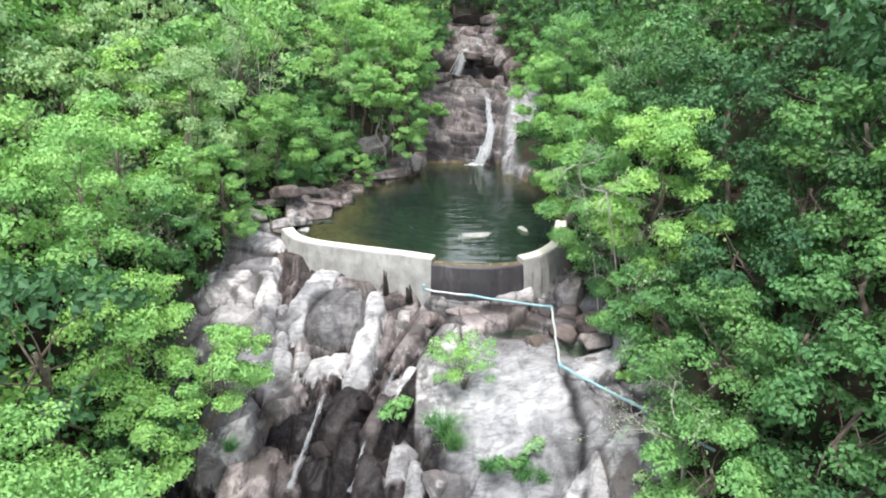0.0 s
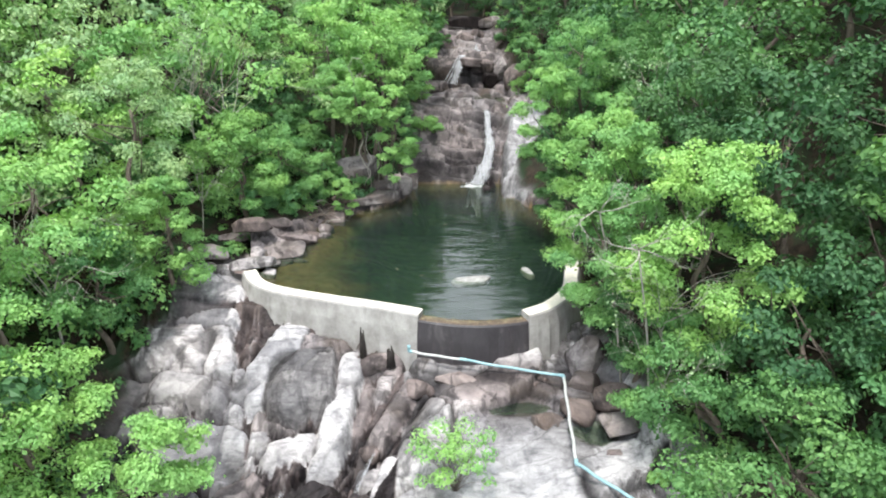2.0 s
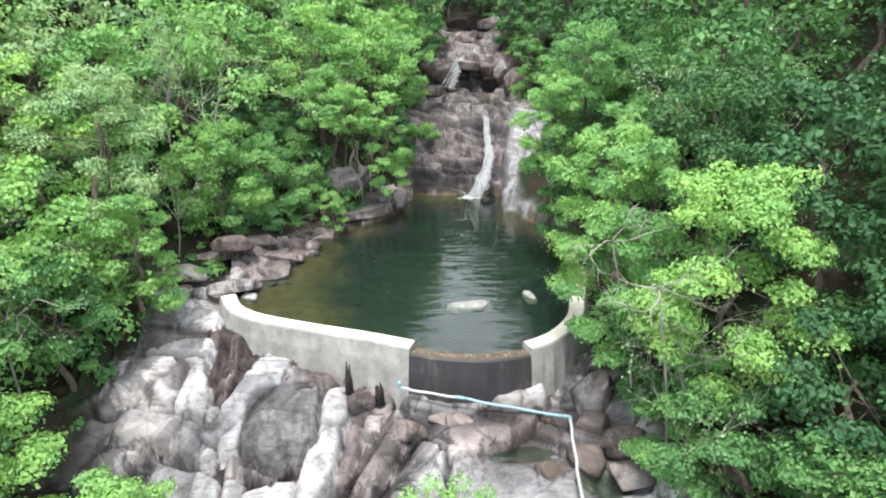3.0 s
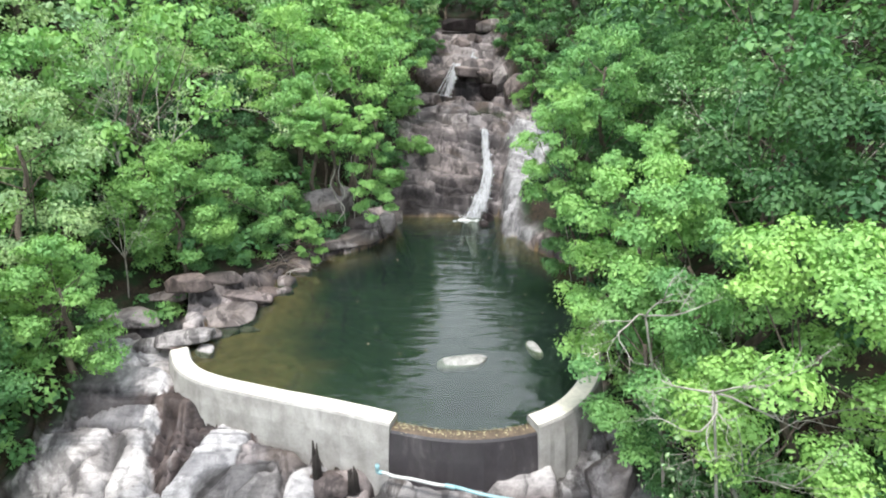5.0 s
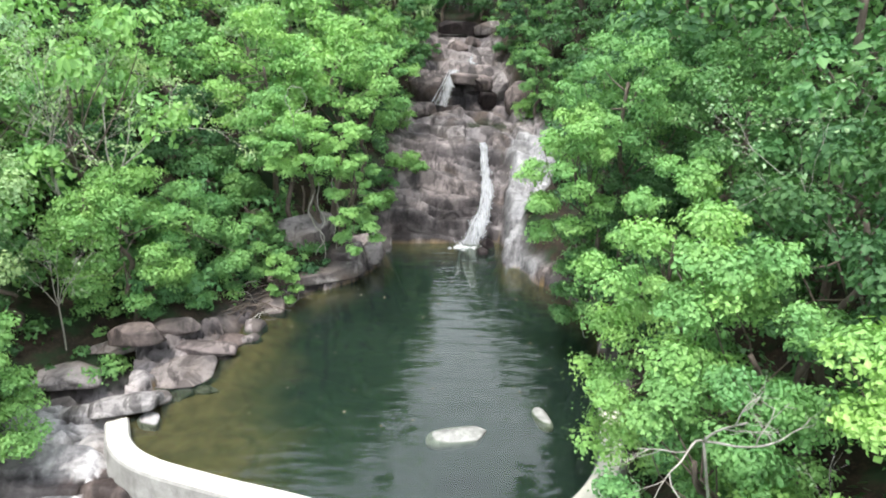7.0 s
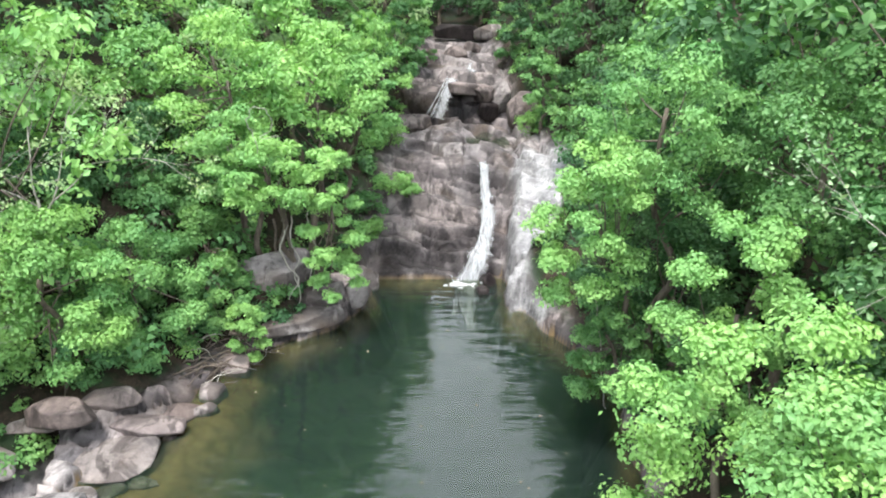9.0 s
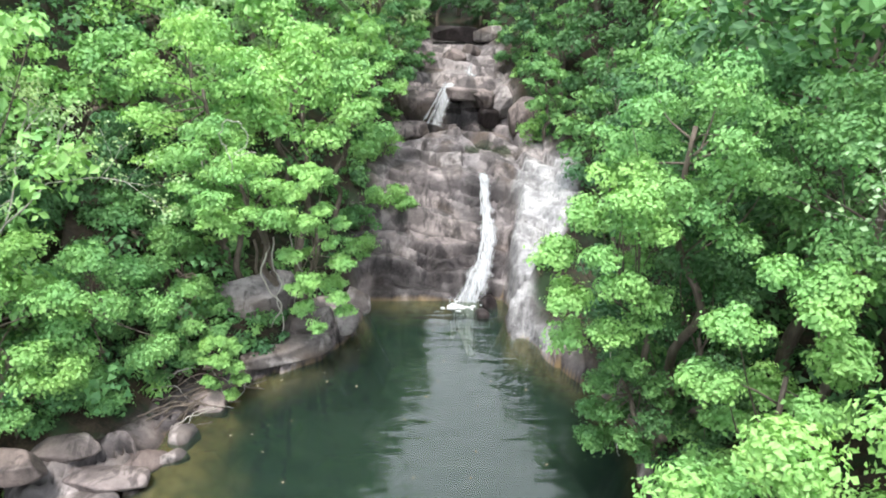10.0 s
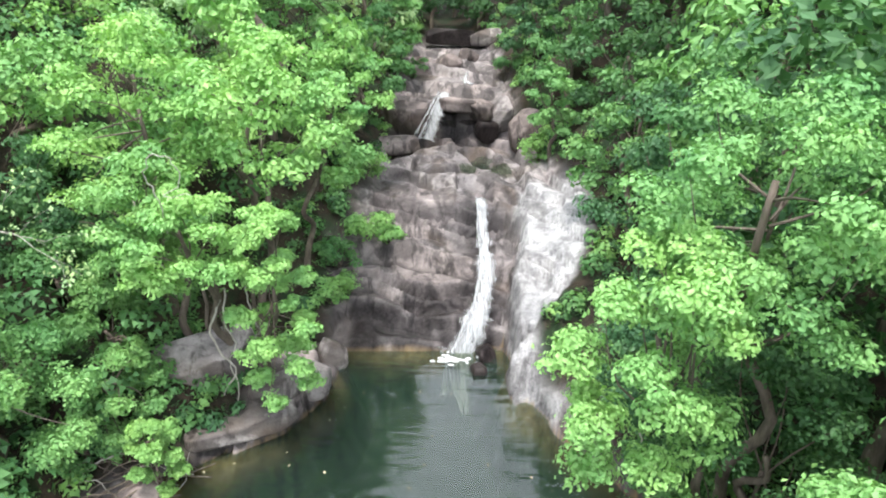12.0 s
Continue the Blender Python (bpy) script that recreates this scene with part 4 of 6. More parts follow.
# loose blocks below the dam: middle, top, half sizes, turn, stone
BELOW = ((-2.2, 24.3, -1.35, 0.6, 0.4, 0.35, -15, "b"), (-0.1, 16.4, -3.7, 0.5, 0.4, 0.9, 0, "p"), (-0.4, 23.2, -1.65, 0.5, 0.35, 0.28, 10, "b"), (0.9, 23.45, -1.5, 0.75, 0.3, 0.22, -15, "b"),
         (3.3, 23.3, -1.45, 0.7, 0.33, 0.25, 8, "b"), (4.7, 21.7, -1.45, 0.5, 0.65, 0.25, 10, "b"), (5.5, 24.2, -0.55, 0.7, 0.6, 0.7, 0, "g"), (5.25, 23.2, -1.25, 0.55, 0.45, 0.4, 20, "b"),
         (6.0, 22.2, -1.1, 0.65, 0.5, 0.4, -10, "b"), (6.1, 20.9, -1.35, 0.8, 0.5, 0.32, 20, "g"), (5.6, 19.6, -1.5, 0.5, 0.3, 0.2, 0, "b"), (3.7, 21.5, -1.75, 0.5, 0.35, 0.25, 30, "b"),
         (-4.4, 18.1, -4.1, 0.4, 0.35, 0.4, 20, "d"), (-3.0, 19.6, -3.2, 0.35, 0.3, 0.3, 0, "d"), (-5.2, 18.2, -4.6, 0.4, 0.4, 0.4, 50, "d"), (-3.6, 16.6, -5.2, 0.6, 0.5, 0.6, 10, "d"),
         (-1.9, 17.2, -3.9, 0.35, 0.4, 0.5, 0, "d"), (-6.4, 20.2, -3.9, 0.35, 0.3, 0.35, 0, "g"), (-2.0, 21.2, -2.75, 0.25, 0.35, 0.25, 30, "b"))
STONES = {"p": (M_STONE_PALE, "pale weathered granite boulder below the dam"), "g": (M_STONE_GREY, "grey rounded granite boulder below the dam"),
          "b": (M_STONE_BROWN, "brown granite block below the dam"), "d": (M_STONE_DARK, "dark wet granite block in the gully")}
for k, (bx, by, bz, sx, sy, sz, turn, kind) in enumerate(BELOW):
    ob = thing("boulder", boulder_mesh("boulder", (sx * (1.3 if kind == "p" else 1.15), sy * (1.3 if kind == "p" else 1.15), sz), 200 + k, STONES[kind][0], 11, 9.0), label=STONES[kind][1], category="rock", group="boulders by the stream")
    ob.matrix_world = pose(bx, by, bz - sz * 0.85, 7 * math.sin(k * 1.9), 7 * math.cos(k * 2.7), turn)

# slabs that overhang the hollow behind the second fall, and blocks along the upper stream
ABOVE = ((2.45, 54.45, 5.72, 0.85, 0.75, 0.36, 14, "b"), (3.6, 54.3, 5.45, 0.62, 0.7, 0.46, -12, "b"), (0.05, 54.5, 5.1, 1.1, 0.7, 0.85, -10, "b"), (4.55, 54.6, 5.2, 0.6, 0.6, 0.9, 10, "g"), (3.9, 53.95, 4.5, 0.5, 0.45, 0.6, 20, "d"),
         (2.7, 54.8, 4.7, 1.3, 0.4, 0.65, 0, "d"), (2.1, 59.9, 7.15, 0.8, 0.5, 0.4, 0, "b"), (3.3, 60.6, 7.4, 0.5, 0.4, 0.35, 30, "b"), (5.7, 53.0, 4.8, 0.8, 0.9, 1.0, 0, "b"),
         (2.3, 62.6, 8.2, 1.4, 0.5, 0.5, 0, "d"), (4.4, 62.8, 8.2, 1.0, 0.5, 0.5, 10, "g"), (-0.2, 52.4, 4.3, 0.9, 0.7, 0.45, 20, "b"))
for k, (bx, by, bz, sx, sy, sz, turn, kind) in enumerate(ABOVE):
    ob = thing("boulder", boulder_mesh("boulder", (sx * 1.1, sy * 1.1, sz), 260 + k, STONES[kind][0], 6, 7.0), label="dark granite block behind the upper fall" if kind == "d" else "brown granite slab beside the upper fall", category="rock", group="boulders by the stream")
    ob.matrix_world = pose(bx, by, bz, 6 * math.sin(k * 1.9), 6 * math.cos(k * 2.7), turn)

# smooth stones that break the surface of the pool
for px_, py_, sx, sy, sz, turn, seed in ((1.62, 28.05, 0.98, 0.40, 0.22, 8, 171), (3.88, 28.75, 0.22, 0.52, 0.16, 18, 172)):
    ob = thing("boulder", boulder_mesh("boulder", (sx, sy, sz), seed, M_WASHED, 5, 2.6), label="smooth pale boulder breaking the surface of the pool", category="rock", group="boulders in the pool")
    ob.matrix_world = pose(px_, py_, -0.10, 3, -4, turn)


# ---- falling water ----
def ribbon(name, way, widths, drape, seed, off=0.07, body=1.0):
    """A torn sheet of water along a way, lying on the rock where it is draped."""
    pts = np.array(spline(way, 10))
    w = np.interp(np.linspace(0, 1, len(pts)), np.linspace(0, 1, len(widths)), widths)
    t = np.gradient(pts[:, :2], axis=0)
    t /= np.linalg.norm(t, axis=1)[:, None] + 1e-6
    side = np.c_[-t[:, 1], t[:, 0]]
    n = 11
    u = np.linspace(-1, 1, n)
    jag = 1 + 0.45 * vnoise(np.arange(len(pts)) * 0.7, seed, 0, seed)
    x = pts[:, None, 0] + side[:, None, 0] * u[None] * (w * jag)[:, None]
    y = pts[:, None, 1] + side[:, None, 1] * u[None] * (w * jag)[:, None]
    z = np.broadcast_to(pts[:, None, 2], x.shape).copy()
    lie = land(x, y)
    if drape:
        rows = np.clip(np.arange(len(pts))[:, None] + np.arange(-3, 4)[None], 0, len(pts) - 1)
        top = lie[rows].max(1)
        z = np.maximum(top[rows].mean(1) - 0.04, lie + 0.02)
    z = z + off * (1.2 - u[None] ** 2) + 0.015 * vnoise(x * 9, y * 3, z * 2, seed + 1)
    v = np.stack([x, y, z], -1).reshape(-1, 3)
    i = (np.arange(len(pts) - 1)[:, None] * n + np.arange(n - 1)[None]).ravel()
    me = mesh_of(name, v, np.c_[i, i + 1, i + n + 1, i + n], M_FALL)
    ends = np.minimum(1.0, np.linspace(0, 8, len(pts)) + 0.4)
    cover = ((1 - u[None] ** 2) * ends[:, None] * body).ravel()
    me.attributes.new("cover", "FLOAT", "POINT").data.foreach_set("value", np.asarray(cover, np.float32))
    return me


def fall(way, widths, drape, label, strands=3, seed=0, body=1.0):
    root = thing("waterfall", None, label=label, category="waterfall")
    rnd = random.Random(seed)
    part("sheet", ribbon("sheet", way, widths, drape, seed, 0.07, body), root)
    for k in range(strands):
        d = rnd.uniform(-0.95, 0.95)
        side = [(p[0] + d * w * 1.1 + rnd.uniform(-0.05, 0.05), p[1] + rnd.uniform(-0.05, 0.05), p[2] + 0.03) for p, w in zip(way, np.interp(np.linspace(0, 1, len(way)), np.linspace(0, 1, len(widths)), widths))]
        part("strand", ribbon("strand", side, [w * rnd.uniform(0.12, 0.3) for w in widths], drape, seed + k + 1, 0.09, body * 0.9), root)
    return root


fall(((3.25, 46.75, 3.9), (3.27, 46.3, 3.6), (3.28, 45.5, 3.0), (3.30, 44.4, 2.4), (3.30, 43.4, 1.9), (3.10, 42.5, 1.35), (2.80, 41.8, 0.9), (2.35, 41.2, 0.2), (2.15, 40.95, 0.0)), (0.28, 0.25, 0.28, 0.32, 0.38, 0.45, 0.54, 0.66), True,
     "narrow white waterfall sliding down the rock face into the pool", 3, 3, 1.0)
fall(((1.95, 55.1, 6.1), (1.80, 54.3, 5.95), (1.55, 53.6, 5.4), (1.32, 53.35, 4.8), (1.10, 53.15, 4.2)), (0.26, 0.34, 0.42, 0.55, 0.70), False, "short white waterfall dropping over an overhanging ledge", 2, 13, 1.0)
fall(((3.0, 58.5, 7.2), (3.05, 57.8, 6.9), (3.15, 57.0, 6.5), (3.2, 56.6, 6.4)), (0.16, 0.22, 0.25), True, "small white cascade at the head of the stream", 2, 23)
fall(((-4.35, 19.4, -3.0), (-4.6, 18.7, -3.6), (-4.95, 17.8, -4.4), (-5.3, 17.0, -5.2)), (0.09, 0.11, 0.14), False, "thin white trickle down the dark gully", 3, 33, 0.62)
fall(((-1.7, 20.6, -2.5), (-2.0, 20.0, -2.9), (-2.4, 19.0, -3.4), (-2.8, 18.1, -3.9)), (0.05, 0.07, 0.09), False, "thin white trickle down the dark gully", 3, 43, 0.62)
fall(((-2.6, 18.2, -3.6), (-2.9, 17.4, -4.3), (-3.2, 16.7, -5.1)), (0.06, 0.08, 0.10), False, "thin white trickle down the dark gully", 3, 53, 0.62)


def build_foam():
    rs = np.random.RandomState(8)
    bits = []
    for k in range(46):
        a, r = rs.uniform(0, 6.28), abs(rs.normal(0, 0.32))
        bm = bmesh.new()
        bmesh.ops.create_icosphere(bm, subdivisions=1, radius=1)
        v = np.array([q.co[:] for q in bm.verts]) * [rs.uniform(0.05, 0.13), rs.uniform(0.04, 0.10), 0.035]
        f = [[q.index for q in face.verts] for face in bm.faces]
        bm.free()
        bits.append((v + [2.12 + math.cos(a) * r * 1.3, 40.92 + math.sin(a) * r * 0.55, 0.02], f))
    thing("foam", mesh_of("foam", *joined(bits), M_FOAM), label="white foam where the waterfall meets the pool", category="foam", kind="stuff")


build_foam()
for px_, py_, pz_, rx_, ry_ in ((5.15, 20.75, -1.83, 0.75, 0.6), (2.9, 22.35, -2.05, 1.0, 0.42), (3.7, 50.7, 3.66, 1.1, 1.4)):
    ang = np.linspace(0, 2 * math.pi, 25)[:-1]
    rim = 1 + 0.2 * np.sin(ang * 3 + px_) + 0.1 * np.sin(ang * 5)
    pts_ = np.c_[np.cos(ang) * rx_ * rim, np.sin(ang) * ry_ * rim, np.zeros(24)]
    thing("puddle", mesh_of("puddle", pts_, [list(range(24))], M_WATER), (px_, py_, pz_), "shallow brown puddle lying on the rock", "water", "puddles on the rock")


# ---- trees ----
def leaf_fan(rs, pos, out, size, count_up=0.3, plain=False):
    """Folded leaves at pos that face roughly out and up, or plain three-cornered ones far off: vertices and triangles."""
    n = len(pos)
    normal = out * 0.95 + np.array([0, 0, count_up]) + rs.normal(0, 0.24, (n, 3))
    normal /= np.linalg.norm(normal, axis=1)[:, None]
    along = np.cross(normal, rs.normal(0, 1, (n, 3)))
    along /= np.linalg.norm(along, axis=1)[:, None]
    along = along + np.array([0, 0, -0.25])
    side = np.cross(normal, along)
    length = size * rs.uniform(0.7, 1.35, (n, 1))
    wide = length * rs.uniform(0.26, 0.40, (n, 1))
    tip = pos + along * length * 0.5
    if plain:
        b, c = pos - along * length * 0.4 + side * wide * 1.2, pos - along * length * 0.4 - side * wide * 1.2
        return np.stack([b, c, tip], 1).reshape(-1, 3), np.arange(n * 3).reshape(-1, 3)
    a = pos - along * length * 0.5
    lift = normal * wide * 0.35
    b, c = pos + side * wide + lift, pos - side * wide + lift
    verts = np.stack([a, b, tip, c], 1).reshape(-1, 3)
    i = np.arange(n) * 4
    faces = np.stack([np.c_[i, i + 1, i + 2], np.c_[i, i + 2, i + 3]], 1).reshape(-1, 3)
    return verts, faces


def crown_points(rs, clumps, leaves):
    """Leaf places on the shells of clumps (x, y, z, r, flat), and the ways that they face."""
    c = np.array(clumps)
    share = c[:, 3] ** 2
    pick = rs.choice(len(c), leaves, p=share / share.sum())
    d = rs.normal(0, 1, (leaves, 3))
    d /= np.linalg.norm(d, axis=1)[:, None]
    flip = (d[:, 2] < -0.15) & (rs.uniform(0, 1, leaves) < 0.75)
    d[flip, 2] *= -1
    r = c[pick, 3] * np.where(rs.uniform(0, 1, leaves) < 0.07, rs.uniform(1.0, 1.5, leaves), rs.uniform(0.6, 1.08, leaves)) * (1 + 0.22 * np.sin(d[:, 0] * 5 + pick) * np.cos(d[:, 1] * 5 + pick * 2))
    p = c[pick, :3] + d * r[:, None] * np.c_[np.ones(leaves), np.ones(leaves), c[pick, 4]]
    return p, d


def crown_clumps(rs, top, low, radius, count, lean=(0.0, 0.0)):
    """Tufts of leaves on the rounded lobes of a crown between the heights low and top."""
    out = []
    mid, half = (top + low) / 2, (top - low) / 2
    lobes = max(11, int(count / 3.0))
    for b in range(lobes):
        zz = 1.0 - 1.85 * (b + 0.5) / lobes + rs.uniform(-0.06, 0.06)
        a = b * 2.39996 + rs.uniform(-0.5, 0.5)
        ring = math.sqrt(max(0.02, 1 - min(1, zz * zz))) if zz > 0 else 1 - 0.30 * abs(zz)
        k = rs.uniform(0.66, 0.92) * (0.7 if b % 5 == 0 else 1.0)
        size = radius * rs.uniform(0.27, 0.46) * (13.0 / lobes) ** 0.22
        t = (zz + 1) / 2
        c = np.array([math.cos(a) * ring * radius * k + lean[0] * t, math.sin(a) * ring * radius * k + lean[1] * t, mid + half * zz * 0.86])
        out.append((c[0], c[1], c[2] - 0.12 * size, size * 0.9, 0.55))
        for _ in range(rs.randint(7, 12)):
            d = rs.normal(0, 1, 3) + np.array([math.cos(a) * ring * 0.7, math.sin(a) * ring * 0.7, 0.55])
            d /= np.linalg.norm(d)
            p = c + d * size * rs.uniform(0.5, 1.05) * np.array([1, 1, 0.55])
            out.append((p[0], p[1], p[2], size * rs.uniform(0.30, 0.54), rs.uniform(0.5, 0.8)))
    return out


def wood(rs, base, clumps, thick, crooked=0.25, share=0.6):
    """Trunk and limbs up to the clumps."""
    c = np.array(clumps)
    head = np.array([c[:, 0].mean(), c[:, 1].mean(), np.percentile(c[:, 2], 60)])
    base = np.array(base, float)
    way = [base + (head - base) * u + np.array([rs.normal(0, crooked), rs.normal(0, crooked), 0]) * math.sin(math.pi * u) for u in np.linspace(0, 1, 7)]
    way[0] = base + [0, 0, -0.3]
    trunk = tube(spline([tuple(w) for w in way], 3), np.linspace(thick, thick * 0.35, 19), 7)
    limbs = []
    for q in c[rs.permutation(len(c))[: min(10, max(3, int(len(c) * share)))]]:
        u = rs.uniform(0.55, 0.97)
        s = base + (head - base) * u
        e = q[:3]
        m = (s + e) / 2 + rs.normal(0, 0.15, 3)
        limbs.append(tube(spline([tuple(s), tuple(m), tuple(e)], 3), np.linspace(thick * 0.20, thick * 0.05, 7), 4))
    return trunk, limbs


def tree_parts(root, base, clumps, leaves, size, leafy, rs, thick, bark, limbs_on=True, plain=False):
    trunk, limbs = wood(rs, base, clumps, thick)
    part("trunk", mesh_of("trunk", *trunk, bark), root)
    if limbs_on:
        part("branchwork", mesh_of("branchwork", *joined(limbs), bark), root)
    p, d = crown_points(rs, clumps, leaves)
    part("crown", mesh_of("crown", *leaf_fan(rs, p, d, size, plain=plain), LEAVES[leafy], flat=True), root)


WORDS = {"bright": "broadleaf tree with fresh bright green foliage", "mid": "broadleaf tree with dense mid-green foliage",
         "dark": "broadleaf tree with deep green shaded foliage", "brightened": "broad tree with spreading light green foliage", "pale": "slender tree with thin pale yellow-green foliage"}


def tree(x, y, top, low, radius, leafy, seed, leaves=6500, size=0.17, clumps=26, stem=None, bark=None, label="", lean=(0, 0), group="forest trees"):
    """A tree whose crown reaches from the heights low to top; stem: where its trunk stands."""
    rs = np.random.RandomState(seed)
    sx, sy = stem or (x, y)
    g = height(sx, sy)
    root = thing("tree", None, (sx, sy, g), label or WORDS[leafy], "tree", group)
    shape = [(cx + x - sx, cy + y - sy, cz, r, fl) for cx, cy, cz, r, fl in crown_clumps(rs, top - g, low - g, radius, int(clumps * 1.7), lean)]
    tree_parts(root, (0, 0, 0), shape, int(leaves * (1.25 if -12.5 < x < 9 and y < 40 else 0.66)), size * (0.70 if -12.5 < x < 9 and y < 40 else 0.95), leafy, rs, 0.07 + 0.035 * radius, bark or M_BARK)
    return root


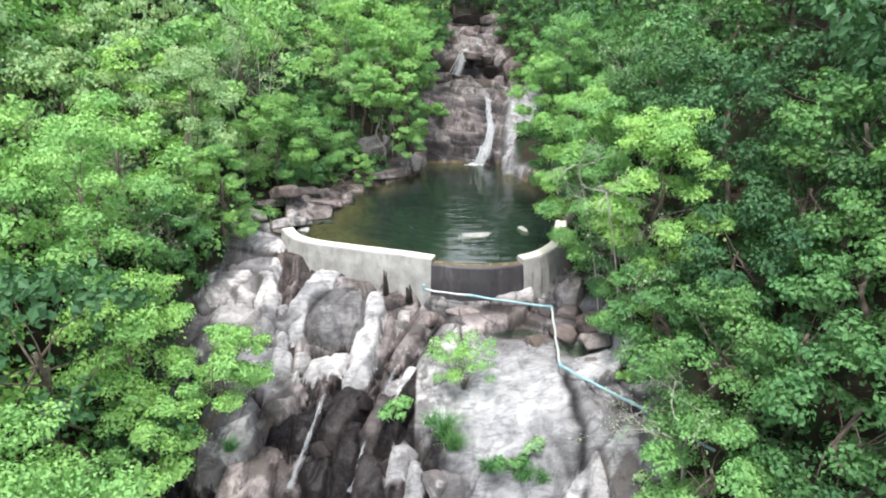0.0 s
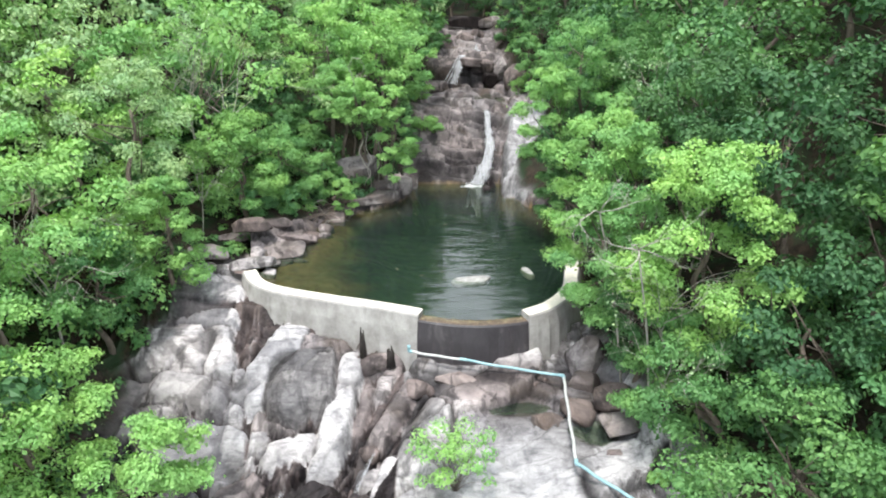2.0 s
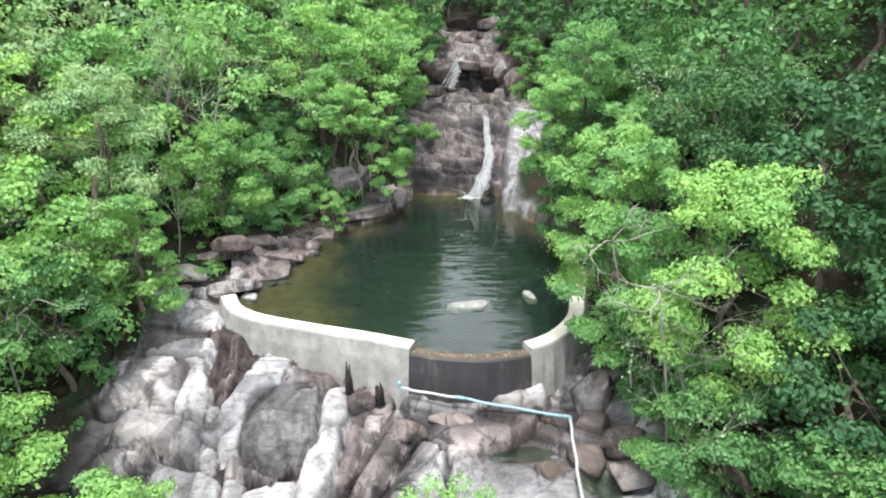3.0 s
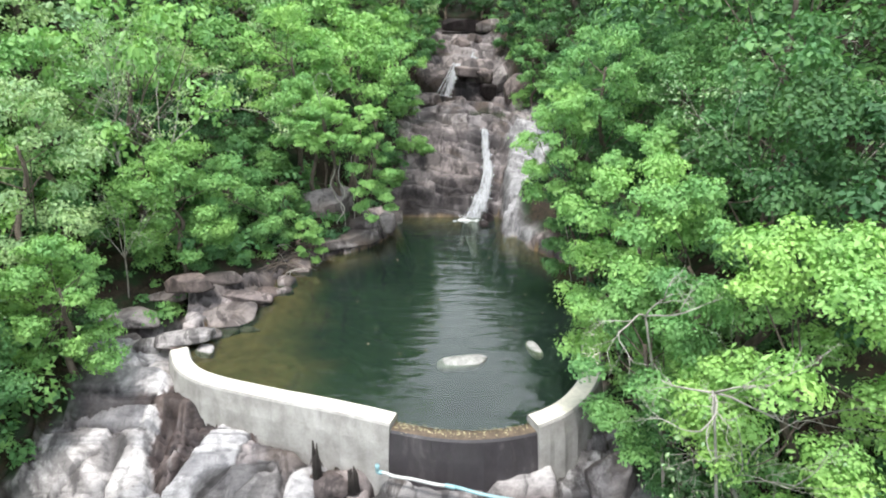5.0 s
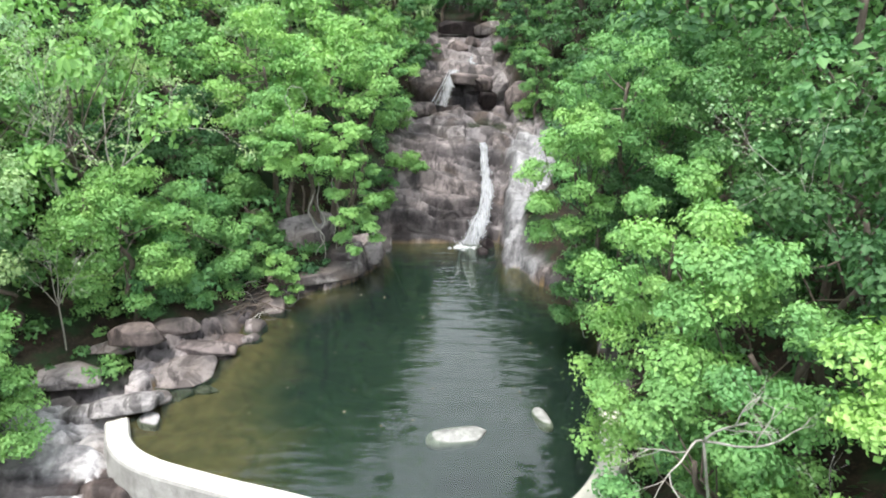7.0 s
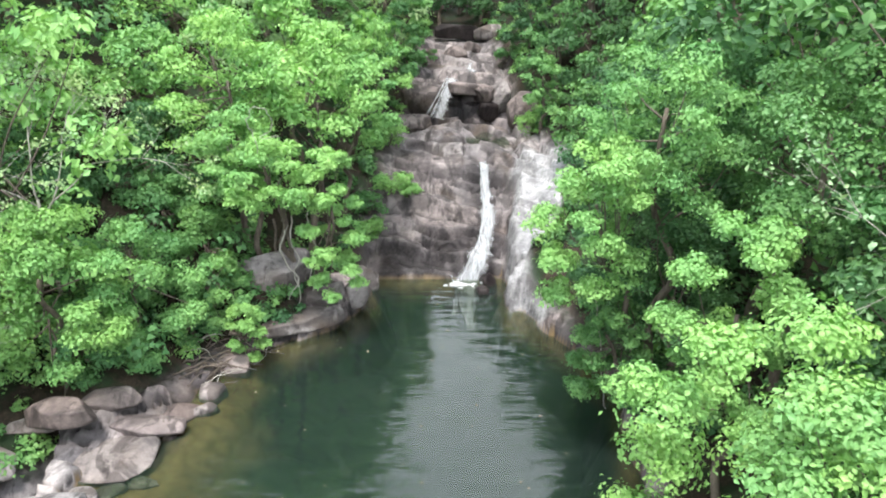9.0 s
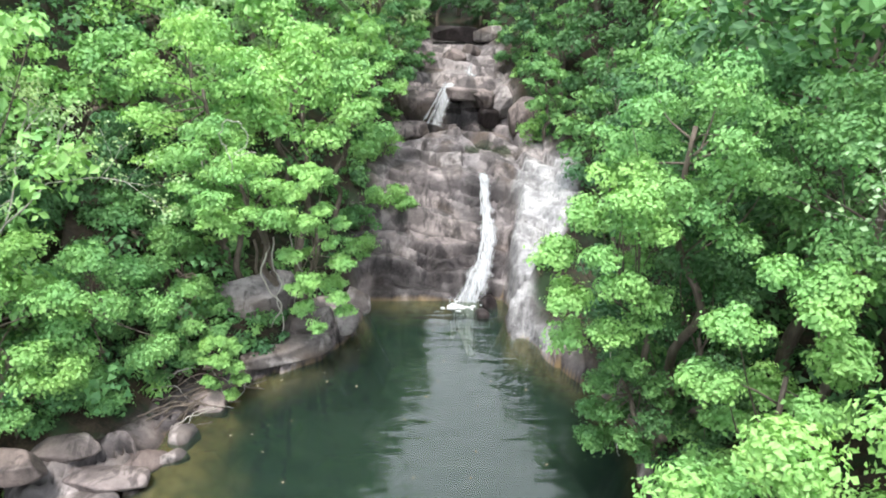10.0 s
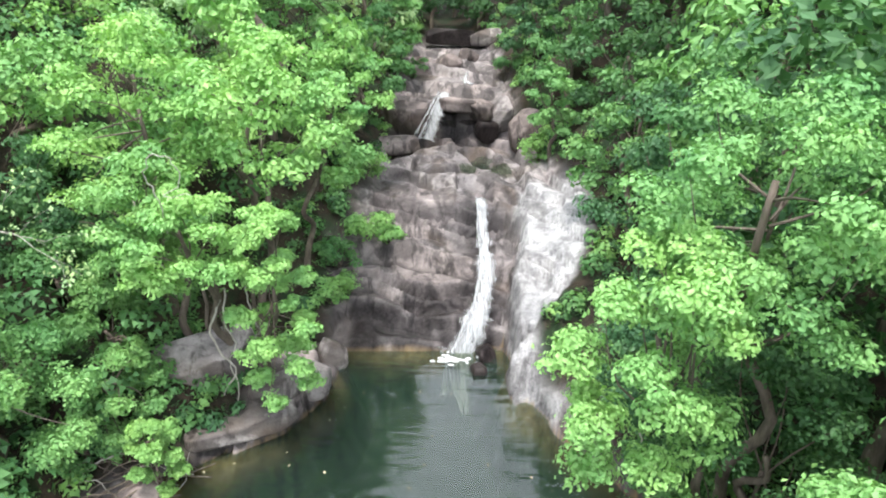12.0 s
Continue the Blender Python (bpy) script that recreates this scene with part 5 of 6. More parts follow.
# the trees that frame the pool and the stream: place, top, lowest leaves, radius, foliage, leaves, leaf length, clumps, stem
NEAR = (
    # right side, from the slab upwards
    (7.45, 20.4, 7.35, 1.0, 2.05, "brightened", 19000, 0.135, 40, (8.0, 21.6)),
    (6.55, 22.3, 3.4, -0.9, 1.25, "mid", 8000, 0.13, 28, None), (6.9, 20.4, 2.8, -1.4, 1.3, "bright", 8000, 0.13, 28, None), (6.7, 24.4, 3.0, 0.0, 1.0, "mid", 5000, 0.13, 22, None),
    (6.3, 23.4, 7.3, 2.2, 1.65, "bright", 14000, 0.12, 34, (7.6, 23.8)),
    (5.35, 22.5, 5.7, 0.5, 1.35, "bright", 11000, 0.12, 30, (7.0, 22.6)),
    (8.3, 16.2, 3.0, -2.5, 2.3, "mid", 10000, 0.16, 34, (8.6, 16.8)),
    (7.0, 18.8, 2.6, -1.4, 1.4, "mid", 6000, 0.15, 22, (8.2, 19.0)),
    (7.3, 13.6, 0.3, -4.5, 1.7, "bright", 7000, 0.16, 26, (7.8, 13.8)),
    (10.6, 13.6, 2.6, -2.8, 2.2, "mid", 7000, 0.17, 26, None),
    (9.9, 10.2, 0.8, -4.0, 2.2, "dark", 6000, 0.17, 24, None),
    (12.3, 16.8, 5.0, 0.0, 2.2, "mid", 7000, 0.17, 26, None),
    (11.6, 19.6, 6.6, 1.5, 2.2, "dark", 7000, 0.17, 26, None),
    (12.6, 18.6, 8.6, 4.5, 2.3, "mid", 6500, 0.17, 24, (13.2, 19.6)),
    # dark leaf colour puts the shade of a gap into these two crowns
    (10.2, 22.6, 9.0, 3.4, 2.2, "dark", 8000, 0.17, 28, None),
    (8.3, 24.4, 9.2, 3.6, 2.0, "dark", 9000, 0.16, 30, (8.8, 25.0)),
    (9.5, 26.8, 10.4, 4.5, 2.2, "mid", 9000, 0.16, 30, None),
    (14.8, 24.6, 9.8, 4.0, 2.5, "dark", 6000, 0.18, 24, None),
    (6.5, 28.1, 7.6, 2.4, 1.15, "brightened", 15000, 0.115, 36, (7.2, 28.6)),
    (5.6, 25.0, 7.5, 0.9, 1.75, "brightened", 17000, 0.12, 36, (7.2, 25.4)),
    (6.1, 31.6, 9.8, 6.1, 1.75, "bright", 15000, 0.11, 36, (6.9, 32.6)),
    (8.5, 29.9, 9.9, 5.6, 1.8, "mid", 11000, 0.12, 32, (9.0, 30.6)),
    (4.7, 31.1, 8.3, 3.7, 1.2, "brightened", 13000, 0.11, 32, (6.7, 32.4)),
    # dark leaf colour stands for the shaded hollow here
    (6.7, 34.6, 6.2, 1.0, 1.8, "dark", 8000, 0.15, 26, (7.3, 34.6)),
    (9.4, 18.4, 5.0, 0.2, 1.7, "dark", 6500, 0.15, 26, None), (10.4, 15.6, 3.6, -1.2, 1.6, "mid", 6000, 0.16, 24, None),
    # dark leaf colour stands for shade under the overhanging crowns
    (6.7, 31.7, 6.3, 0.6, 1.6, "dark", 12000, 0.11, 30, (7.2, 32.4)),
    (5.3, 31.5, 4.6, 0.8, 0.9, "mid", 7000, 0.11, 28, (6.6, 31.9)),
    (8.2, 35.4, 10.2, 4.6, 2.3, "mid", 8000, 0.16, 28, None),
    (7.6, 38.6, 9.2, 3.0, 2.0, "dark", 8000, 0.16, 28, None),
    (7.6, 42.6, 9.0, 4.4, 1.7, "mid", 7000, 0.16, 26, None),
    (8.3, 46.6, 10.4, 5.4, 1.9, "dark", 6000, 0.17, 24, None),
    (6.3, 49.8, 8.0, 5.0, 1.0, "bright", 4500, 0.15, 18, None),
    (7.4, 52.6, 10.2, 5.5, 1.6, "mid", 5500, 0.17, 22, None),
    (6.4, 57.4, 11.4, 6.8, 1.7, "dark", 5500, 0.17, 22, None),
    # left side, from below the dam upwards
    (-7.4, 18.3, 0.3, -2.8, 1.45, "brightened", 8000, 0.14, 24, (-8.9, 18.2)),
    (-9.1, 16.4, -0.9, -4.2, 1.5, "brightened", 7000, 0.15, 24, None),
    (-10.6, 18.6, 2.4, -2.4, 2.1, "brightened", 11000, 0.15, 34, None),
    (-8.6, 12.2, -0.6, -4.6, 1.9, "brightened", 7000, 0.17, 26, None),
    (-11.5, 11.8, 2.0, -3.0, 2.4, "brightened", 7500, 0.17, 28, None),
    (-11.9, 20.3, 7.1, 0.8, 2.3, "brightened", 11000, 0.15, 34, None),
    (-15.2, 20.8, 7.4, 0.0, 2.5, "brightened", 8500, 0.17, 30, None),
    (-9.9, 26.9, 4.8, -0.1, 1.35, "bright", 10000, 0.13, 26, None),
    (-13.0, 24.8, 7.2, 1.0, 2.3, "brightened", 8500, 0.17, 30, None),
    (-16.6, 27.4, 8.8, 2.0, 2.6, "pale", 8000, 0.17, 28, None),
    (-11.4, 29.0, 8.8, 2.6, 2.1, "pale", 8500, 0.15, 30, None),
    (-8.9, 32.9, 6.0, 0.7, 2.05, "bright", 18000, 0.14, 46, None),
    (-11.2, 36.6, 7.2, 3.0, 1.7, "dark", 6500, 0.16, 24, None),
    (-13.6, 33.2, 9.4, 3.2, 2.3, "bright", 7500, 0.17, 26, None),
    (-7.9, 38.6, 5.4, 1.6, 1.6, "mid", 9500, 0.15, 28, None),
    (-6.2, 37.2, 4.6, 0.8, 1.2, "mid", 6500, 0.14, 20, None),
    # raised leaf colour offsets the canopy's shade on these two crowns
    (-3.9, 36.9, 6.7, 4.3, 1.35, "brightened", 9500, 0.13, 30, (-3.7, 38.7)),
    (-2.0, 36.8, 6.8, 0.9, 1.0, "brightened", 12000, 0.12, 44, (-2.9, 38.7)),
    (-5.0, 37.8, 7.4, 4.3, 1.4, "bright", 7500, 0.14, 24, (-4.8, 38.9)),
    (-2.8, 40.2, 9.8, 5.8, 1.95, "brightened", 11500, 0.14, 34, (-3.6, 40.4)),
    (-5.6, 39.6, 10.2, 4.4, 2.0, "brightened", 9000, 0.15, 28, None),
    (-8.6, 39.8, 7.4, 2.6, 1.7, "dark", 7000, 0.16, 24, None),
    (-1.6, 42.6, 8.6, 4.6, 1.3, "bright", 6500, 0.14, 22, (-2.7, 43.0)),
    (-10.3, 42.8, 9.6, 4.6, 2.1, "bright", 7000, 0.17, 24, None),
    (-4.6, 44.0, 10.6, 5.2, 2.0, "brightened", 7500, 0.16, 26, None),
    (-1.6, 46.8, 9.6, 5.2, 1.5, "brightened", 6500, 0.15, 24, (-2.6, 47.2)),
    (-0.9, 51.6, 10.2, 6.0, 1.5, "mid", 6000, 0.16, 22, (-1.8, 51.8)),
    (-0.6, 57.2, 11.2, 7.0, 1.5, "bright", 5500, 0.16, 22, (-1.2, 57.4)),
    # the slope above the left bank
    (-14.2, 29.4, 9.0, 3.0, 2.2, "brightened", 6000, 0.17, 28, None), (-13.2, 37.2, 9.8, 4.4, 2.1, "brightened", 6000, 0.17, 28, None), (-16.4, 31.8, 10.4, 4.6, 2.3, "pale", 6000, 0.17, 28, None),
    (-12.0, 40.6, 10.2, 5.0, 2.0, "brightened", 5500, 0.17, 26, None), (-15.4, 35.4, 11.0, 5.2, 2.2, "pale", 5500, 0.17, 26, None), (-7.2, 42.6, 10.4, 5.2, 2.0, "bright", 6000, 0.16, 28, None),
    (-7.0, 46.8, 11.6, 6.0, 2.1, "pale", 5500, 0.17, 26, None), (-3.6, 50.2, 11.4, 6.0, 2.0, "bright", 6000, 0.17, 26, None), (-10.2, 47.4, 12.4, 6.8, 2.2, "brightened", 5500, 0.17, 26, None),
    (-18.0, 36.8, 12.0, 6.0, 2.4, "brightened", 5500, 0.18, 26, None), (-19.0, 31.2, 11.0, 5.0, 2.4, "brightened", 5500, 0.18, 26, None), (-5.4, 54.4, 12.6, 7.0, 2.1, "bright", 5000, 0.18, 26, None),
    (-17.4, 22.6, 8.0, 2.0, 2.4, "brightened", 6000, 0.17, 28, None), (-15.0, 17.2, 5.8, -0.5, 2.3, "brightened", 6500, 0.17, 28, None), (-18.4, 26.6, 10.4, 4.0, 2.3, "pale", 5500, 0.17, 26, None),
    # low growth on the bank of the pool
    (-7.4, 34.6, 4.9, 0.5, 1.7, "bright", 14000, 0.125, 34, (-7.8, 34.8)), (-8.9, 34.9, 4.4, 1.4, 1.3, "mid", 5500, 0.14, 22, None), (-6.3, 35.5, 2.4, 0.6, 0.8, "mid", 4000, 0.13, 18, None),
    (-8.2, 33.1, 2.6, 0.9, 0.9, "mid", 4000, 0.13, 18, None), (-4.5, 35.1, 2.2, 0.1, 0.6, "bright", 5000, 0.125, 18, (-5.3, 35.8)), (-5.8, 36.2, 3.3, 0.8, 1.0, "bright", 6000, 0.13, 18, None),
    (-11.8, 31.4, 4.4, 1.8, 1.1, "mid", 4500, 0.14, 20, None), (-10.9, 27.6, 4.0, 1.0, 1.3, "brightened", 5000, 0.14, 22, None), (-11.2, 24.2, 3.6, -0.2, 1.5, "mid", 5500, 0.15, 24, None),
    # dark-leaved trees in the gap at the head of the stream
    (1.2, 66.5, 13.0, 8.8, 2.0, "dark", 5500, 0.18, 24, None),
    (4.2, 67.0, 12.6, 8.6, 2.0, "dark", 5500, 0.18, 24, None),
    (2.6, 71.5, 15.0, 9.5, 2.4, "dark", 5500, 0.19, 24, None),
)
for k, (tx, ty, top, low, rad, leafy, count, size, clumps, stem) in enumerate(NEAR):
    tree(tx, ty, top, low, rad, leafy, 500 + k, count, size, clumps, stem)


# the forest behind, out of a few grown kinds
def forest():
    kinds = []
    for far in (0, 1):
        for k, (leafy, rad, tall, low, clumps) in enumerate((("bright", 2.5, 7.4, 1.0, 42), ("mid", 2.6, 8.2, 1.2, 44), ("dark", 2.3, 7.6, 1.0, 38), ("pale", 2.2, 7.8, 1.4, 38), ("brightened", 2.3, 7.0, 0.7, 40))):
            rs = np.random.RandomState(900 + k)
            root = thing("tree", None, (0, 0, 0), WORDS[leafy], "tree", "forest trees")
            tree_parts(root, (0, 0, 0), crown_clumps(rs, tall, low, rad, clumps if not far else clumps // 2), 850 if far else 2500, 0.34 if far else 0.185, leafy, rs, 0.14, M_BARK, not far, bool(far))
            root["leafy"] = leafy
            kinds.append(root)
    used = [(t[0], t[1], t[4]) for t in NEAR]
    rnd = random.Random(77)
    spots = []
    for j in range(26000):
        x, y = rnd.uniform(-62, 62), rnd.uniform(-14, 112)
        if abs(x - 1) > 13 + 0.70 * max(y, 0) or y > 100:
            continue
        xl, xr = float(line(LEFT, y)), float(line(RIGHT, y))
        if xl - 2.0 < x < xr + 1.7 and y < 64:
            continue
        if (y < 14 and -11 < x < 9) or (-12.5 < x < -5 and 26 < y < 34):
            continue
        gap = (2.05 if x < 0 else 2.9) + 0.035 * max(0, math.hypot(x, y - 15) - 22)
        if any((x - a) ** 2 + (y - b) ** 2 < (gap * 0.5 + r * 0.62) ** 2 for a, b, r in used):
            continue
        if any((x - a) ** 2 + (y - b) ** 2 < gap**2 for a, b in spots):
            continue
        spots.append((x, y))
        if len(spots) > 520:
            break
    first = [True] * 5
    lie = land(np.array([p[0] for p in spots]), np.array([p[1] for p in spots]))
    woods = {}
    for j, (x, y) in enumerate(spots):
        far = math.hypot(x, y - 20) > 38 or abs(x) > 26
        # leaf colours carry the brightness: lighter kinds on the left, darker right
        k = rnd.choices(range(5), (3, 1.0, 0.3, 6, 8))[0] if x < 2 else rnd.choices(range(5), (1.6, 6, 5, 0.4, 0.3))[0]
        s = rnd.uniform(0.95, 1.35)
        m = pose(x, y, lie[j] - 0.15, rnd.uniform(-5, 5), rnd.uniform(-5, 5), rnd.uniform(0, 360)) @ Matrix.Diagonal((s, s, s * rnd.uniform(0.9, 1.15), 1))
        if far:
            woods.setdefault(kinds[k + 5]["leafy"], []).append((k + 5, np.array(m)))
        elif first[k]:
            kinds[k].matrix_world = m
            first[k] = False
        else:
            copy_thing(kinds[k], m)
    # the far woods, too many to count
    for leafy, group in woods.items():
        for piece, mat in (("crown", LEAVES[leafy]), ("trunk", M_BARK)):
            v, f, at = [], [], 0
            for k, m in group:
                me = next(c for c in kinds[k].children if c.name.startswith(piece)).data
                co = np.zeros(len(me.vertices) * 3)
                me.vertices.foreach_get("co", co)
                v.append(co.reshape(-1, 3) @ m[:3, :3].T + m[:3, 3])
                if piece == "crown":
                    tri = np.zeros(len(me.polygons) * 3, np.int32)
                    me.loops.foreach_get("vertex_index", tri)
                    f.append(tri.reshape(-1, 3) + at)
                else:
                    f += [[i + at for i in p.vertices] for p in me.polygons]
                at += len(me.vertices)
            thing("far_woods", mesh_of("far_woods", np.concatenate(v), np.concatenate(f) if piece == "crown" else f, mat, flat=piece == "crown"), label="distant rainforest trees on the valley sides" if piece == "crown" else "distant trunks in the rainforest shade", category="forest", kind="stuff")
    for root in kinds[5:]:
        for c in list(root.children):
            bpy.data.objects.remove(c)
        bpy.data.objects.remove(root)


forest()


# ---- undergrowth on the banks ----
def undergrowth():
    rs = np.random.RandomState(31)
    y = rs.uniform(9, 66, 2400)
    d = np.abs(rs.normal(0, 2.4, 2400)) + 0.2
    x = np.where(rs.uniform(0, 1, 2400) < 0.55, line(LEFT, y) - d - 0.3, line(RIGHT, y) + d)
    keep = rockiness(x, y) < 0.35
    x, y = x[keep], y[keep]
    r = rs.uniform(0.16, 0.45, len(x))
    clumps = list(zip(x, y, land(x, y) + r * 0.35, r, rs.uniform(0.6, 1.0, len(x))))[:900]
    for leafy, share in (("mid", clumps[:420]), ("bright", clumps[420:700]), ("dark", clumps[700:])):
        p, d = crown_points(rs, share, len(share) * 80)
        thing("undergrowth", mesh_of("undergrowth", *leaf_fan(rs, p, d, 0.13, plain=True), LEAVES[leafy], flat=True), label="low leafy shrubs and saplings covering the banks", category="undergrowth", kind="stuff")
    # a taller layer of saplings fills the slopes between the trees
    for leafy, seed, lo, hi in (("bright", 35, -24.0, -9.5), ("mid", 36, -17.0, -5.0), ("dark", 37, 8.5, 17.0)):
        rs = np.random.RandomState(seed)
        x, y = rs.uniform(lo, hi, 520), rs.uniform(10, 62, 520)
        keep = (rockiness(x, y) < 0.3) & ((x < line(LEFT, y) - 1.0) | (x > line(RIGHT, y) + 0.8)) & ~((x > -12) & (x < -5) & (y > 27) & (y < 33))
        x, y = x[keep][:330], y[keep][:330]
        r = rs.uniform(0.45, 0.95, len(x))
        share = list(zip(x, y, land(x, y) + r * rs.uniform(0.4, 1.5, len(x)), r, rs.uniform(0.6, 0.9, len(x))))
        p, d = crown_points(rs, share, len(share) * 62)
        thing("undergrowth", mesh_of("undergrowth", *leaf_fan(rs, p, d, 0.2, plain=True), LEAVES[leafy], flat=True), label="leafy saplings filling the slope between the trees", category="undergrowth", kind="stuff")


undergrowth()


# ---- small growth and dead wood ----
def spray(name, label, at, clumps, leaves, size, leafy, stems, seed, category="shrub", group="shrubs on the rock"):
    """A small open shrub: thin stems and loose leaves."""
    rs = np.random.RandomState(seed)
    root = thing(name, None, at, label, category, group)
    part("stem", mesh_of("stem", *joined([tube(spline([(0, 0, -0.1), (c[0] * 0.4 + rs.normal(0, 0.05), c[1] * 0.4, c[2] * 0.55), c[:3]], 3), np.linspace(stems, stems * 0.3, 7), 5) for c in clumps]), M_BARK), root)
    p, d = crown_points(rs, clumps, leaves)
    part("foliage", mesh_of("foliage", *leaf_fan(rs, p, d, size), LEAVES[leafy], flat=True), root)


rs0 = np.random.RandomState(5)
spray("shrub", "thin pale green shrub growing from the bare slab", (0.75, 19.1, height(0.75, 19.1)),
      [(rs0.uniform(-1.0, 1.0), rs0.uniform(-0.7, 0.7), rs0.uniform(0.7, 2.0), rs0.uniform(0.18, 0.34), 0.7) for _ in range(26)], 2600, 0.085, "brightened", 0.012, 61)
for k, (gx, gy, tall, wide, leafy) in enumerate(((-1.75, 17.7, 0.5, 0.55, "bright"), (2.3, 16.3, 0.6, 0.5, "mid"), (3.0, 16.5, 0.4, 0.4, "pale"), (6.9, 15.6, 0.7, 0.7, "pale"), (6.3, 18.6, 0.3, 0.3, "bright"), (-9.7, 20.6, 0.8, 0.8, "bright"))):
    spray("shrub", "low leafy tuft rooted in a crack of the rock", (gx, gy, height(gx, gy)),
          [(rs0.uniform(-wide, wide), rs0.uniform(-wide, wide) * 0.6, rs0.uniform(0.1, tall), wide * rs0.uniform(0.3, 0.5), 0.7) for _ in range(8)], 700, 0.11, leafy, 0.012, 70 + k)


for k, (gx, gy, tall, wide, leafy, n_) in enumerate(((-0.85, 45.2, 0.7, 0.8, "bright", 16), (-0.1, 45.0, 0.5, 0.5, "bright", 10), (-1.7, 43.9, 0.9, 0.8, "mid", 16), (-1.9, 42.5, 1.2, 0.7, "bright", 16), (-1.2, 47.6, 0.8, 0.8, "bright", 14), (0.3, 58.4, 0.8, 0.6, "mid", 10), (5.2, 57.6, 1.0, 0.7, "mid", 12), (5.9, 50.4, 1.1, 0.8, "bright", 16))):
    spray("shrub", "leafy shrub clinging to the side of the cascade", (gx, gy, height(gx, gy)),
          [(rs0.uniform(-wide, wide), rs0.uniform(-wide, wide) * 0.7, rs0.uniform(0.15, tall), wide * rs0.uniform(0.3, 0.5), 0.7) for _ in range(n_)], n_ * 110, 0.11, leafy, 0.014, 170 + k)


def grass_tuft(x, y, blades, long, seed):
    rs = np.random.RandomState(seed)
    root_z = height(x, y)
    pieces = []
    for _ in range(blades):
        a, l, lean = rs.uniform(0, 6.28), long * rs.uniform(0.6, 1.1), rs.uniform(0.25, 0.9)
        bx, by = rs.normal(0, 0.12), rs.normal(0, 0.08)
        w = np.array([-math.sin(a), math.cos(a), 0]) * 0.014
        p = [np.array([bx + math.cos(a) * lean * l * u * u, by + math.sin(a) * lean * l * u * u, l * (u - 0.55 * lean * u * u)]) for u in (0, 0.35, 0.7, 1.0)]
        v = [p[0] - w, p[0] + w, p[1] - w, p[1] + w, p[2] - w * 0.7, p[2] + w * 0.7, p[3]]
        pieces.append((v, [[0, 1, 3, 2], [2, 3, 5, 4], [4, 5, 6]]))
    thing("grass_tuft", mesh_of("grass_tuft", *joined(pieces), LEAVES["mid"], flat=True), (x, y, root_z), "drooping tuft of long grass on the edge of the slab", "grass", "grass tufts on the slab")


for k, (gx, gy, n_, l_) in enumerate(((0.05, 17.2, 150, 1.2), (0.35, 16.8, 110, 1.0), (1.5, 16.4, 110, 0.8), (2.6, 16.2, 120, 0.9), (3.2, 16.1, 70, 0.7), (-0.4, 17.6, 60, 0.7), (-7.6, 18.2, 90, 0.7))):
    grass_tuft(gx, gy, n_, l_, 90 + k)


def branching(rs, start, way, length, thick, depth, out, droop=0.0):
    """Tubes of a bare branch that forks."""
    pts = [np.array(start, float)]
    d = np.array(way, float)
    for _ in range(4):
        d = d + rs.normal(0, 0.16, 3) + [0, 0, -droop]
        d /= np.linalg.norm(d)
        pts.append(pts[-1] + d * length / 4)
    out.append(tube(spline([tuple(p) for p in pts], 2), np.linspace(thick, thick * 0.5, 9), 5))
    if depth > 0:
        for k in range(rs.randint(2, 4)):
            at = pts[rs.randint(2, 5)]
            turn = d + rs.normal(0, 0.55, 3)
            branching(rs, at, turn / np.linalg.norm(turn), length * rs.uniform(0.5, 0.75), thick * 0.5, depth - 1, out, droop)


def bare_tree(x, y, tall, seed, label, leaves=0, lean=(0, 0), thick=0.07, first=0.45):
    """A pale, nearly leafless tree."""
    rs = np.random.RandomState(seed)
    g = height(x, y)
    root = thing("bare_tree", None, (x, y, g), label, "tree", "pale bare trees")
    trunk_top = np.array([lean[0] * 0.5, lean[1] * 0.5, tall * first])
    part("trunk", mesh_of("trunk", *tube(spline([(0, 0, -0.3), tuple(trunk_top * 0.5 + rs.normal(0, 0.1, 3)), tuple(trunk_top)], 5), np.linspace(thick, thick * 0.7, 11), 7), M_PALE_BARK), root)
    tips = []
    for k in range(5):
        a = k * 1.2566 + rs.uniform(-0.4, 0.4)
        out = []
        w = np.array([math.cos(a) * 0.55 + lean[0] * 0.15, math.sin(a) * 0.55 + lean[1] * 0.15, 1.0])
        branching(rs, trunk_top * rs.uniform(0.75, 1.0), w / np.linalg.norm(w), tall * (1 - first) * 0.62, thick * 0.5, 3, out)
        part("branch", mesh_of("branch", *joined(out), M_PALE_BARK), root)
        tips += [o[0][-1] for o in out]
    if leaves:
        p, d = crown_points(rs, [(t[0], t[1], t[2], 0.28, 0.7) for t in tips], leaves)
        part("foliage", mesh_of("foliage", *leaf_fan(rs, p, d, 0.085), LEAVES["pale"], flat=True), root)


bare_tree(-9.9, 35.2, 8.2, 301, "pale bare-branched tree with a thin haze of leaves", 2600, thick=0.06, first=0.5)
bare_tree(-11.2, 34.0, 8.6, 302, "pale bare-branched tree with a thin haze of leaves", 2600, thick=0.06, first=0.5)
bare_tree(-12.2, 23.2, 6.6, 303, "grey leafless sapling among the shrubs", 300, thick=0.045)
bare_tree(-10.4, 31.4, 4.0, 305, "grey leafless sapling among the shrubs", 60, (0.9, -0.9), 0.028)
bare_tree(7.3, 21.2, 5.6, 306, "white dead tree standing in green foliage", 60, (-1.9, -1.6), 0.034)
bare_tree(7.0, 19.6, 5.0, 307, "white dead tree standing in green foliage", 40, (-1.2, -0.4), 0.03)
